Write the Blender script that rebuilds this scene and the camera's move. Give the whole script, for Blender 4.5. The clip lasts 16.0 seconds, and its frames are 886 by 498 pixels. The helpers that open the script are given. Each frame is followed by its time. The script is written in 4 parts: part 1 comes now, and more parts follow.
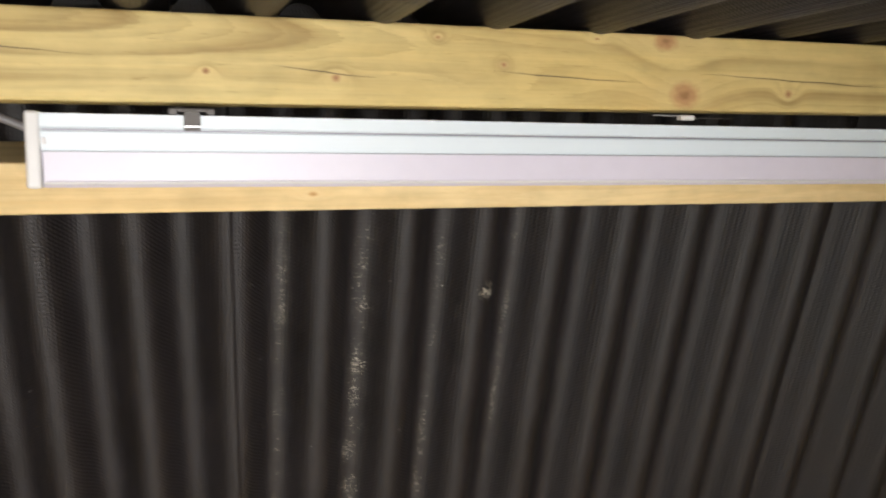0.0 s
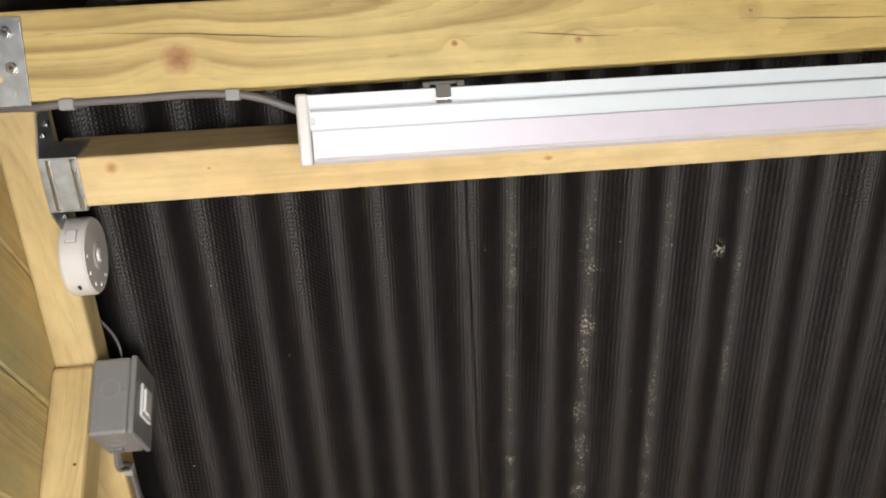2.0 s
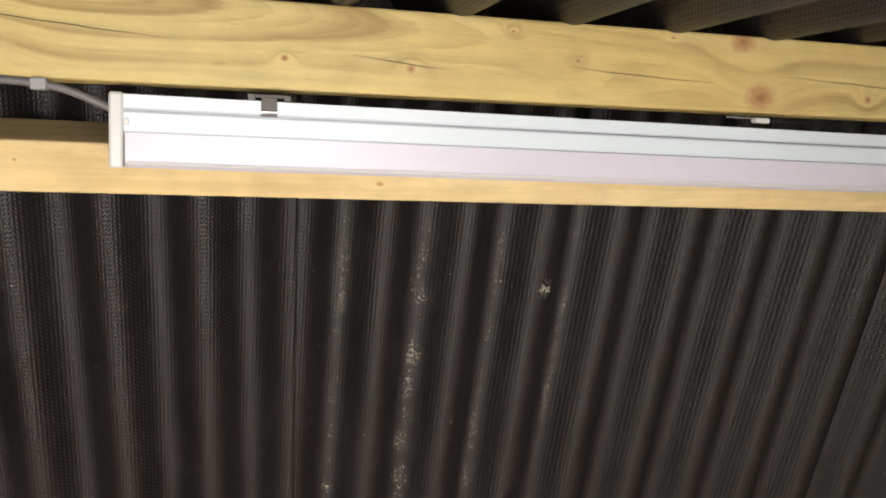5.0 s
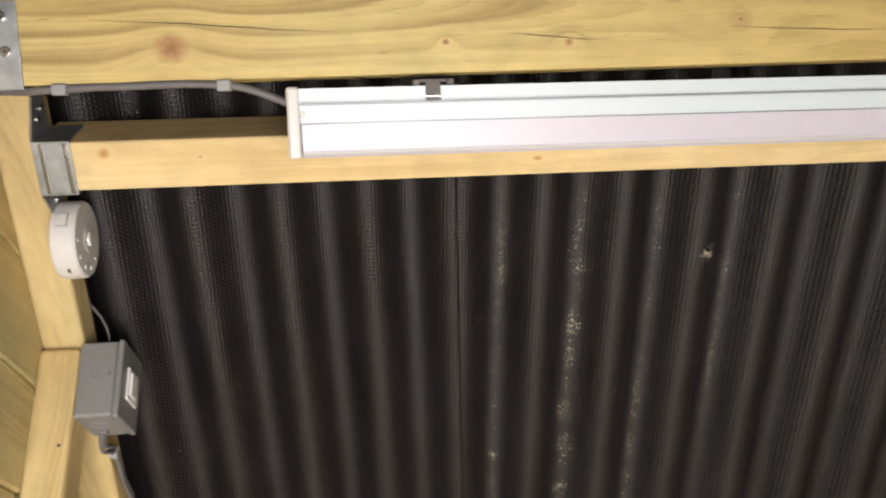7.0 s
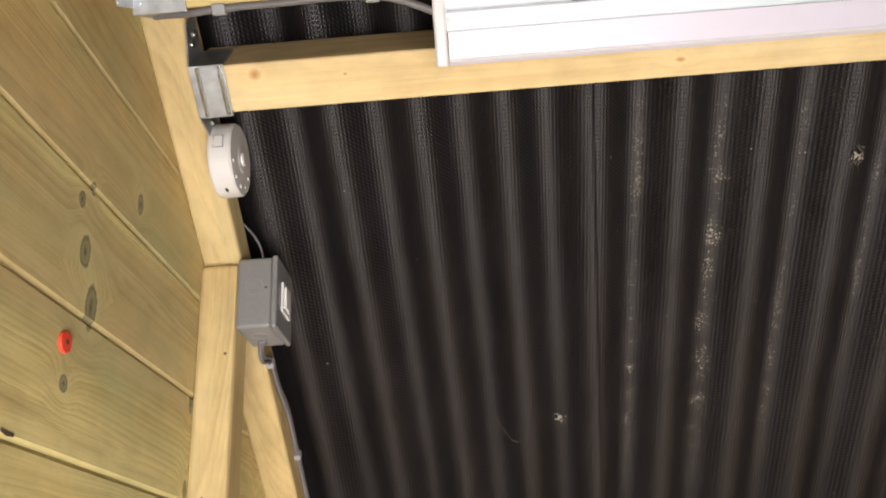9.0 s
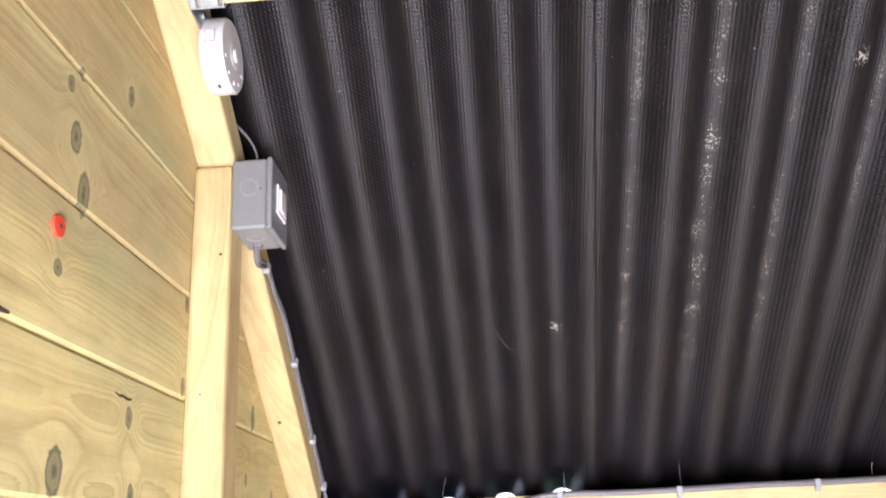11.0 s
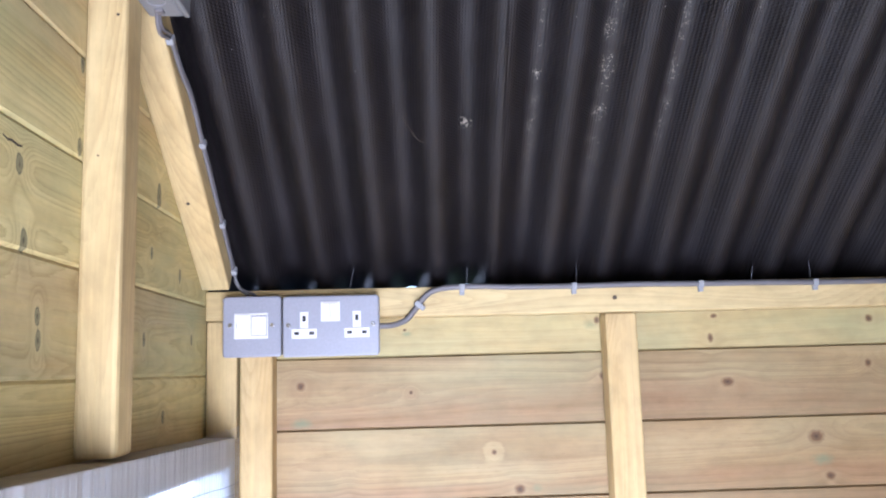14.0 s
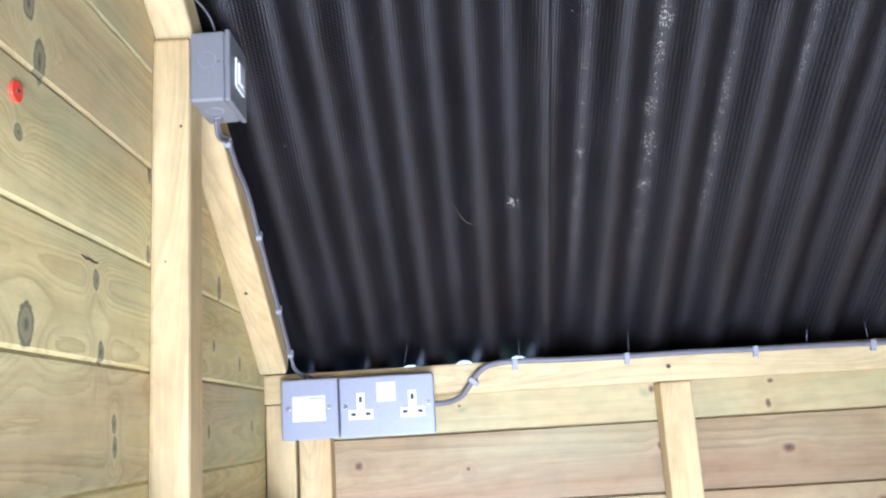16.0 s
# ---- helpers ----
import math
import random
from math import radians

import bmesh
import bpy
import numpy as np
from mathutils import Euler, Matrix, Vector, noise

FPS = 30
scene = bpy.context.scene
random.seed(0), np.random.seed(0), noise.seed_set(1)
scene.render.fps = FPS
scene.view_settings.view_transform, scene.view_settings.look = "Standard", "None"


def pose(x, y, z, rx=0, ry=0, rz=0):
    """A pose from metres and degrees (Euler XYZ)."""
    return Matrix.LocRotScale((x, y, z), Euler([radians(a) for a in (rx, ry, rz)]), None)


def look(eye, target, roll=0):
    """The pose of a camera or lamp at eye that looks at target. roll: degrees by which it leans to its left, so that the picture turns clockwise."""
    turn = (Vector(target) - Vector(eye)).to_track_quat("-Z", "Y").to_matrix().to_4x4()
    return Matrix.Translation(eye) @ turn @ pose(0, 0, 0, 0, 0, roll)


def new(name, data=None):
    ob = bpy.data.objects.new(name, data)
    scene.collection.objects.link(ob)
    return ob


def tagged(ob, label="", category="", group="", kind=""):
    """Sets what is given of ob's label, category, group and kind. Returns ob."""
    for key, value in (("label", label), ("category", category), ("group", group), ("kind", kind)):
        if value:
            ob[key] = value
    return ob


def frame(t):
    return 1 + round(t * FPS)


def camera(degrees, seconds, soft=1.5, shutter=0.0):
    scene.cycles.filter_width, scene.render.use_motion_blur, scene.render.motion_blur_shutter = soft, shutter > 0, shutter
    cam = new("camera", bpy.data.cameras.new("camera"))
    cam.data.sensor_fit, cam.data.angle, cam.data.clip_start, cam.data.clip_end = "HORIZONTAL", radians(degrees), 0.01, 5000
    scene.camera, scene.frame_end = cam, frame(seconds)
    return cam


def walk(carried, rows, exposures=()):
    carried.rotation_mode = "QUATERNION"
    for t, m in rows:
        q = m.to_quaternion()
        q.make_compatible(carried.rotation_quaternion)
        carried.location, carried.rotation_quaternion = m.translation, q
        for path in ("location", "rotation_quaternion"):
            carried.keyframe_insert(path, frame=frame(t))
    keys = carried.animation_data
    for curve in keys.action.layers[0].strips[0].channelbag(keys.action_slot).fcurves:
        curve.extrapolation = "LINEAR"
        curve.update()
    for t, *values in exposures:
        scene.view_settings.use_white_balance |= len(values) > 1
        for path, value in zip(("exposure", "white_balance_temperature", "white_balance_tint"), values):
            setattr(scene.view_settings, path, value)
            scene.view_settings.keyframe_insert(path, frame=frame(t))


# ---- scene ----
cam = camera(55.62, 16.0, soft=2.0, shutter=0.4)
PATH = [
    (0, (0.3435, 0.3107, 1.7113), (0.7988, 1.5531, 2.4180), -11.59),
    (0.5, (0.3209, 0.3091, 1.7160), (0.6658, 1.5671, 2.4566), -10.46),
    (1, (0.3115, 0.3157, 1.7138), (0.5924, 1.5935, 2.4475), -9.59),
    (1.5, (0.2954, 0.3137, 1.7168), (0.4958, 1.6146, 2.4361), -8.15),
    (2, (0.2859, 0.3132, 1.7110), (0.4287, 1.6310, 2.4133), -7.36),
    (2.5, (0.2884, 0.3112, 1.7130), (0.4581, 1.6190, 2.4277), -6.05),
    (3, (0.3184, 0.3076, 1.7099), (0.6365, 1.5827, 2.4330), -5.74),
    (3.2, (0.3245, 0.3119, 1.7064), (0.6895, 1.5741, 2.4300), -6.75),
    (5.3, (0.3268, 0.3152, 1.7110), (0.7028, 1.5816, 2.4214), -7.64),
    (5.5, (0.3310, 0.3106, 1.7101), (0.6824, 1.5846, 2.4196), -7.24),
    (6, (0.3209, 0.3093, 1.7107), (0.6267, 1.5990, 2.4130), -6.95),
    (6.5, (0.3099, 0.3077, 1.7094), (0.5384, 1.6158, 2.4070), -6.33),
    (7, (0.2976, 0.3052, 1.7085), (0.4398, 1.6284, 2.4007), -5.40),
    (7.5, (0.2827, 0.3011, 1.7034), (0.3443, 1.6349, 2.3870), -4.45),
    (8, (0.2726, 0.2994, 1.6976), (0.2631, 1.6463, 2.3578), -4.01),
    (8.2, (0.2689, 0.3009, 1.6935), (0.2335, 1.6545, 2.3388), -3.74),
    (10.5, (0.2568, 0.3194, 1.6627), (0.1947, 1.7169, 2.2044), -3.19),
    (11, (0.2545, 0.3280, 1.6505), (0.2045, 1.7417, 2.1497), -3.28),
    (11.5, (0.2566, 0.3318, 1.6402), (0.2200, 1.7585, 2.1020), -3.11),
    (12, (0.2553, 0.3307, 1.6266), (0.2147, 1.7742, 2.0325), -2.55),
    (12.5, (0.2607, 0.3301, 1.6167), (0.2506, 1.7895, 1.9631), -2.60),
    (13, (0.2724, 0.3342, 1.6080), (0.3304, 1.8067, 1.8880), -2.57),
    (13.5, (0.2861, 0.3302, 1.5976), (0.3672, 1.8096, 1.8315), -2.40),
    (14, (0.2851, 0.3278, 1.5875), (0.3389, 1.8119, 1.7986), -1.59),
    (14.5, (0.2825, 0.3311, 1.5783), (0.3191, 1.8224, 1.7353), -1.82),
    (14.8, (0.2880, 0.3310, 1.5560), (0.3300, 2.3250, 1.7020), -1.50),
    (15, (0.2798, 0.3319, 1.5764), (0.3273, 1.8253, 1.7094), -2.03),
    (15.5, (0.2779, 0.3169, 1.6092), (0.2909, 1.7975, 1.8495), -3.70),
    (16, (0.2724, 0.3013, 1.6241), (0.2574, 1.7700, 1.9285), -3.53),
]
walk(cam, [(t, look(e, g, r)) for t, e, g, r in PATH],
     exposures=[(0, 0.7, 6250, 14), (8.2, 0.72, 6500, 15), (10.4, 1.38, 5950, 23), (11.5, 1.78, 5450, 24), (12.5, 1.73, 5250, 25), (13, 1.48, 5100, 23), (14, 1.23, 5050, 23), (14.5, 0.96, 5000, 23), (14.8, 0.6, 4950, 20), (15, 0.37, 4800, 16), (15.5, 1.05, 4900, 15), (16, 1.5, 4800, 20)])

# ---------------------------------------------------------------- daylight
SUN_UP, SUN_TURN = radians(50), radians(178)
world = bpy.data.worlds.new("sky")
scene.world = world
world.use_nodes = True
wn = world.node_tree.nodes
sky = wn.new("ShaderNodeTexSky")
sky.sky_type = "NISHITA"
sky.sun_disc = False
sky.sun_elevation, sky.sun_rotation = SUN_UP, SUN_TURN
wn["Background"].inputs["Strength"].default_value = 0.15
world.node_tree.links.new(sky.outputs[0], wn["Background"].inputs["Color"])


def lamp(name, kind, energy, m, color=(1, 1, 1), size=0.0, size_y=0.0):
    data = bpy.data.lights.new(name, kind)
    data.energy, data.color = energy, color
    if kind == "AREA":
        data.shape, data.size, data.size_y = "RECTANGLE", size, size_y
    ob = new(name, data)
    ob.matrix_world = m
    return ob


sun = lamp("sun", "SUN", 5.0, look((0.07, -2.0, 2.384), (0, 0, 0)), (1.0, 0.95, 0.88))
sun.data.angle = radians(2)
# daylight that comes in by the open door and by the window
door_light = lamp("door_daylight", "AREA", 18.0, look((0.38, -0.12, 0.80), (0.20, 1.0, 1.20)), (1.0, 0.97, 0.92), 0.72, 1.4)
door_light.data.spread = radians(132)
lamp("window_daylight", "AREA", 6.0, look((-0.30, 1.10, 1.36), (0.6, 1.40, 1.12)), (0.72, 0.84, 1.0), 0.95, 0.50)

# ---------------------------------------------------------------- plan
XW, YB = -0.037, 1.680          # inner faces of the gable boards and of the back boards
RISE, TAN = radians(36.3), math.tan(radians(36.3))
YF = 0.11                       # inner face of the front boards
XE = 2.30                       # inner face of the far gable
PLATE_F, PLATE_T, PLATE_B = 1.635, 1.714, 1.668


def back_z(y):
    return 1.7706 - TAN * (y - 1.6)


def front_z(y):
    return 2.1895 + TAN * (y - 0.785)


RIDGE_Y = 0.9076


def roof_z(y):
    return back_z(y) if y > RIDGE_Y else front_z(y)


# ---------------------------------------------------------------- materials
def material(name):
    m = bpy.data.materials.new(name)
    m.use_nodes = True
    nt = m.node_tree
    return m, nt, nt.nodes["Principled BSDF"]


def node(nt, kind, **values):
    n = nt.nodes.new(kind)
    for k, v in values.items():
        n.inputs[k].default_value = v
    return n


def math_node(nt, op, a, b=None):
    n = nt.nodes.new("ShaderNodeMath")
    n.operation = op
    for i, v in enumerate((a, b)):
        if v is None:
            continue
        if isinstance(v, (int, float)):
            n.inputs[i].default_value = v
        else:
            nt.links.new(v, n.inputs[i])
    return n.outputs[0]


def ramp(nt, fac, stops):
    n = nt.nodes.new("ShaderNodeValToRGB")
    el = n.color_ramp.elements
    while len(el) < len(stops):
        el.new(0.5)
    for e, (p, c) in zip(el, stops):
        e.position, e.color = p, (*c, 1) if len(c) == 3 else c
    nt.links.new(fac, n.inputs[0])
    return n.outputs[0]


def mix(nt, fac, a, b, blend="MIX"):
    n = nt.nodes.new("ShaderNodeMix")
    n.data_type, n.blend_type = "RGBA", blend
    for sock, v in ((n.inputs[0], fac), (n.inputs[6], a), (n.inputs[7], b)):
        if isinstance(v, (int, float)):
            sock.default_value = v
        elif isinstance(v, tuple):
            sock.default_value = (*v, 1)
        else:
            nt.links.new(v, sock)
    return n.outputs[2]


def bump(nt, shader, height, strength, distance):
    b = nt.nodes.new("ShaderNodeBump")
    b.inputs["Strength"].default_value, b.inputs["Distance"].default_value = strength, distance
    nt.links.new(height, b.inputs["Height"])
    nt.links.new(b.outputs[0], shader.inputs["Normal"])


def wood(name, light, mid, dark, lines=16.0, green=0.0, rough=0.62, contrast=0.5, run=0.8, knots=(), space=None, axes="XZ", heart=((0.13, 0.06, 0.03), (0.33, 0.16, 0.06)), stain=(0.30, 0.36, 0.20), fine=1.0, middle=None, copper=(), thin_lines=1.0, rim=0.35):
    """Sawn softwood with growth rings. The grain runs along the piece's own x axis, or along the first of
    axes in the room's own space; knots are (along, across, half length, half height), and the rings bend round them; copper marks
    are green spots of preservative, given in the same way."""
    m, nt, sh = material(name)
    tc = nt.nodes.new("ShaderNodeTexCoord")
    info = nt.nodes.new("ShaderNodeObjectInfo")
    turn = nt.nodes.new("ShaderNodeCombineXYZ")
    sep = nt.nodes.new("ShaderNodeSeparateXYZ")
    if space is not None:
        tc.object = space
    nt.links.new(tc.outputs["Object"], sep.inputs[0])
    order = axes + [c for c in "XYZ" if c not in axes][0]
    for i, c in enumerate(order):
        nt.links.new(sep.outputs[c], turn.inputs[i])
    shift = nt.nodes.new("ShaderNodeCombineXYZ")
    nt.links.new(math_node(nt, "MULTIPLY", info.outputs["Random"], 37.0), shift.inputs[0])
    nt.links.new(math_node(nt, "MULTIPLY", info.outputs["Random"], 11.0), shift.inputs[1])
    add = nt.nodes.new("ShaderNodeVectorMath")
    nt.links.new(turn.outputs[0], add.inputs[0])
    nt.links.new(shift.outputs[0], add.inputs[1])

    def stretched(sx, sy, scale, detail, rough_=0.5, distort=0.0):
        mp = nt.nodes.new("ShaderNodeMapping")
        mp.inputs["Scale"].default_value = (sx, sy, sy)
        nt.links.new(add.outputs[0], mp.inputs[0])
        n = node(nt, "ShaderNodeTexNoise", Scale=scale, Detail=detail, Roughness=rough_, Distortion=distort)
        nt.links.new(mp.outputs[0], n.inputs["Vector"])
        return n.outputs[0]

    field = stretched(run, 6.0, 1.5, 1.0, 0.35, 0.15)
    field = math_node(nt, "ADD", field, math_node(nt, "MULTIPLY", stretched(5.0, 16.0, 1.5, 2.0), 0.014))
    field = math_node(nt, "ADD", field, math_node(nt, "MULTIPLY", stretched(7.0, 230.0, 2.0, 3.0, 0.7), 0.012))
    wobble = math_node(nt, "MULTIPLY", math_node(nt, "SUBTRACT", stretched(55.0, 70.0, 3.0, 3.0, 0.6), 0.5), 0.55)

    def spot(ka, kc, ra, rc):
        mp = nt.nodes.new("ShaderNodeMapping")
        mp.inputs["Scale"].default_value = (1 / ra, 1 / rc, 0)
        mp.inputs["Location"].default_value = (-ka / ra, -kc / rc, 0)
        nt.links.new(turn.outputs[0], mp.inputs[0])
        ln = nt.nodes.new("ShaderNodeVectorMath")
        ln.operation = "LENGTH"
        nt.links.new(mp.outputs[0], ln.inputs[0])
        return ln.outputs["Value"]

    core = wide = None
    for ka, kc, ra, rc in knots:
        d = spot(ka, kc, ra, rc)
        far = math_node(nt, "MULTIPLY", math_node(nt, "MULTIPLY", d, d), -0.16)
        field = math_node(nt, "ADD", field, math_node(nt, "MULTIPLY", math_node(nt, "EXPONENT", far), 0.055))
        core = d if core is None else math_node(nt, "MINIMUM", core, d)
        d = spot(ka, kc, ra * 6.0, rc * 1.6)
        wide = d if wide is None else math_node(nt, "MINIMUM", wide, d)
    rings = math_node(nt, "FRACT", math_node(nt, "MULTIPLY", field, lines))
    # pale spring wood that darkens slowly to a summer band, with a soft far side
    line = ramp(nt, rings, [(0.0, (0.70, 0.70, 0.70)), (0.12, (0.05, 0.05, 0.05)), (0.50, (0.10, 0.10, 0.10)), (0.88, (0.72, 0.72, 0.72)), (0.96, (0.90, 0.90, 0.90))])
    thin = math_node(nt, "FRACT", math_node(nt, "MULTIPLY", field, lines * 3.7))
    thin = math_node(nt, "MULTIPLY", math_node(nt, "POWER", thin, 2.5), 0.6 * thin_lines)
    fibre = stretched(4.0, 170.0 * fine, 4.0, 3.0, 0.6)
    streak = stretched(1.6, 42.0, 3.0, 4.0, 0.65)
    patch = stretched(1.5, 6.0, 2.0, 2.0, 0.5)
    strength = ramp(nt, stretched(2.0, 9.0, 2.0, 1.0), [(0.35, (0.25, 0.25, 0.25)), (0.65, (1, 1, 1))])
    thin_at = ramp(nt, stretched(1.3, 14.0, 2.0, 1.0), [(0.38, (0.1, 0.1, 0.1)), (0.56, (1, 1, 1))])
    base = ramp(nt, patch, [(0.3, mid), (0.62, light)])
    if middle:
        zone = math_node(nt, "ADD", field, math_node(nt, "MULTIPLY", stretched(2.5, 60.0, 3.0, 3.0, 0.6), 0.10))
        base = mix(nt, ramp(nt, zone, [(0.50, (0, 0, 0)), (0.60, (0.85, 0.85, 0.85)), (0.78, (0.55, 0.55, 0.55))]), base, middle)
    base = mix(nt, math_node(nt, "MULTIPLY", math_node(nt, "MULTIPLY", line, strength), contrast * 0.62), base, dark)
    base = mix(nt, math_node(nt, "MULTIPLY", math_node(nt, "MULTIPLY", thin, thin_at), contrast), base, dark)
    base = mix(nt, math_node(nt, "MULTIPLY", fibre, 0.32), base, mid, "MULTIPLY")
    base = mix(nt, 1.0, base, ramp(nt, streak, [(0.30, (0.91, 0.90, 0.88)), (0.52, (1, 1, 1)), (0.75, (1.08, 1.07, 1.05))]), "MULTIPLY")
    base = mix(nt, 1.0, base, ramp(nt, stretched(9.0, 14.0, 3.0, 4.0, 0.6), [(0.30, (0.88, 0.88, 0.87)), (0.6, (1.04, 1.03, 1.02))]), "MULTIPLY")
    base = mix(nt, ramp(nt, stretched(16.0, 190.0, 3.0, 2.0, 0.5), [(0.68, (0, 0, 0)), (0.76, (0.35, 0.35, 0.35))]), base, dark)
    base = mix(nt, 1.0, base, ramp(nt, info.outputs["Random"], [(0.0, (0.84, 0.82, 0.78)), (0.5, (1, 0.98, 0.95)), (1.0, (0.92, 0.94, 0.93))]), "MULTIPLY")
    if green:
        st = stretched(1.2, 3.5, 3.0, 3.0, 0.55)
        base = mix(nt, ramp(nt, st, [(0.42, (0, 0, 0)), (0.70, (green, green, green))]), base, stain)
    for g in copper:
        d = math_node(nt, "ADD", spot(*g), math_node(nt, "MULTIPLY", wobble, 1.8))
        base = mix(nt, ramp(nt, d, [(0.2, (0.55, 0.55, 0.55)), (1.0, (0, 0, 0))]), base, (0.15, 0.21, 0.12))
    if core is not None:
        r = math_node(nt, "ADD", core, wobble)
        base = mix(nt, ramp(nt, math_node(nt, "ADD", wide, wobble), [(0.15, (0.42, 0.42, 0.42)), (1.0, (0, 0, 0))]), base, tuple(0.62 * x + 0.38 * y for x, y in zip(mid, heart[1])))
        halo = ramp(nt, math_node(nt, "MULTIPLY", r, 0.4), [(0.36, (0.16, 0.16, 0.16)), (0.75, (0, 0, 0))])
        base = mix(nt, halo, base, light)
        inner = ramp(nt, math_node(nt, "ADD", math_node(nt, "MULTIPLY", core, 0.6), math_node(nt, "MULTIPLY", wobble, 0.8)), [(0.0, tuple((x + y) / 2 for x, y in zip(*heart))), (0.4, heart[1])])
        bands = math_node(nt, "SINE", math_node(nt, "MULTIPLY", r, 15.0))
        inner = mix(nt, ramp(nt, bands, [(0.2, (0, 0, 0)), (1.0, (0.22, 0.22, 0.22))]), inner, heart[0])
        bark = ramp(nt, r, [(0.60, (0, 0, 0)), (0.84, (rim, rim, rim)), (1.05, (0, 0, 0))])
        inner = mix(nt, bark, inner, heart[0])
        inner = mix(nt, ramp(nt, r, [(0.05, (0.8, 0.8, 0.8)), (0.40, (0, 0, 0))]), inner, heart[0])
        edge = [(0.90, (0.92, 0.92, 0.92)), (1.12, (0, 0, 0))] if rim > 0.5 else [(0.45, (0.88, 0.88, 0.88)), (1.20, (0, 0, 0))]
        base = mix(nt, ramp(nt, r, edge), base, inner)
    nt.links.new(base, sh.inputs["Base Color"])
    nt.links.new(ramp(nt, streak, [(0.3, (rough * 0.85,) * 3), (0.7, (min(1.0, rough * 1.15),) * 3)]), sh.inputs["Roughness"])
    sh.inputs["Specular IOR Level"].default_value = 0.3
    h = math_node(nt, "ADD", math_node(nt, "MULTIPLY", fibre, 0.5), math_node(nt, "MULTIPLY", line, 0.3))
    bump(nt, sh, h, 0.4, 0.001)
    return m


ROOM = new("wall_west")
ROOM.empty_display_size = 0.02
GREY_HEART = ((0.030, 0.032, 0.018), (0.30, 0.265, 0.14))
BROWN_HEART = ((0.035, 0.02, 0.012), (0.15, 0.08, 0.038))
RED_HEART = ((0.22, 0.095, 0.04), (0.46, 0.25, 0.11))
WEST_KNOTS = [(0.9025, 1.9171, 0.009, 0.018), (0.883, 1.956, 0.008, 0.013), (0.868, 1.994, 0.005, 0.007), (0.884, 2.011, 0.004, 0.006),
              (0.972, 2.041, 0.006, 0.010), (0.876, 1.850, 0.006, 0.006), (1.0137, 1.764, 0.006, 0.009), (0.898, 1.712, 0.011, 0.016),
              (1.0264, 1.702, 0.006, 0.010), (1.136, 1.895, 0.005, 0.009), (1.3915, 1.815, 0.008, 0.016), (1.0575, 1.641, 0.005, 0.008),
              (1.0604, 1.621, 0.005, 0.009), (1.343, 1.631, 0.005, 0.008), (1.5565, 1.6377, 0.005, 0.008), (1.424, 1.536, 0.006, 0.008),
              (1.4916, 1.723, 0.005, 0.010), (1.366, 1.738, 0.004, 0.008), (1.135, 1.811, 0.005, 0.009), (0.60, 1.85, 0.009, 0.014), (0.55, 1.66, 0.010, 0.014)]
WEST_KNOTS = [(y, z, a * 1.1, b * 1.1) for y, z, a, b in WEST_KNOTS]
NORTH_KNOTS = [(0.103, 1.565, 0.0085, 0.009), (0.277, 1.551, 0.004, 0.004), (0.406, 1.4546, 0.005, 0.005), (0.786, 1.5538, 0.013, 0.009),
               (0.923, 1.464, 0.016, 0.013), (0.763, 1.625, 0.006, 0.009), (0.4446, 1.397, 0.011, 0.009),
               (0.584, 1.569, 0.006, 0.008), (0.5794, 1.658, 0.006, 0.008), (1.027, 1.65, 0.008, 0.008), (1.019, 1.578, 0.007, 0.008),
               (0.176, 1.3515, 0.013, 0.006), (0.941, 1.402, 0.010, 0.008), (0.540, 1.328, 0.013, 0.010), (0.269, 1.650, 0.004, 0.003), (0.771, 1.660, 0.007, 0.005), (0.176, 1.372, 0.007, 0.016), (0.604, 1.372, 0.016, 0.014)]
COPPER = [(0.104, 1.507, 0.020, 0.010), (0.165, 1.317, 0.022, 0.010), (0.272, 1.644, 0.010, 0.007), (0.4715, 1.398, 0.010, 0.008), (0.570, 1.652, 0.016, 0.010), (0.565, 1.345, 0.012, 0.008), (0.93, 1.428, 0.022, 0.012)]
RIDGE_KNOTS = [(x - 1.153, z - 0.033, a, b) for x, z, a, b in ((0.1583, 0.0247, 0.0150, 0.0140), (0.3681, 0.0238, 0.0035, 0.0032), (0.4667, 0.021, 0.0045, 0.004), (0.6087, 0.0353, 0.003, 0.0027),
               (0.7628, 0.0600, 0.0150, 0.010), (0.784, 0.0135, 0.0185, 0.015), (0.8968, 0.0166, 0.005, 0.0045), (0.551, 0.0556, 0.003, 0.002), (0.6951, 0.0598, 0.003, 0.0015))]
PURLIN_KNOTS = [(x - 1.155, y - 0.0235, a, b) for x, y, a, b in ((0.0674, -0.0358 + 0.047, 0.007, 0.007), (0.4689, -0.017 + 0.047, 0.006, 0.003), (0.1528, -0.0295 + 0.047, 0.0025, 0.002))]
PINE = wood("planed_pine", (0.70, 0.585, 0.28), (0.64, 0.505, 0.21), (0.24, 0.145, 0.045), 11.0, contrast=1.2, thin_lines=0.35, knots=RIDGE_KNOTS, heart=RED_HEART)
PINE_PALE = wood("pale_pine", (0.76, 0.63, 0.37), (0.71, 0.56, 0.30), (0.46, 0.29, 0.11), 11.0, contrast=0.50, thin_lines=0.5, knots=PURLIN_KNOTS, axes="XY", heart=((0.36, 0.18, 0.06), (0.55, 0.32, 0.12)))
WEATHERED = wood("grey_weathered_softwood", (0.50, 0.48, 0.46), (0.42, 0.40, 0.38), (0.25, 0.23, 0.21), 14.0, contrast=0.6)
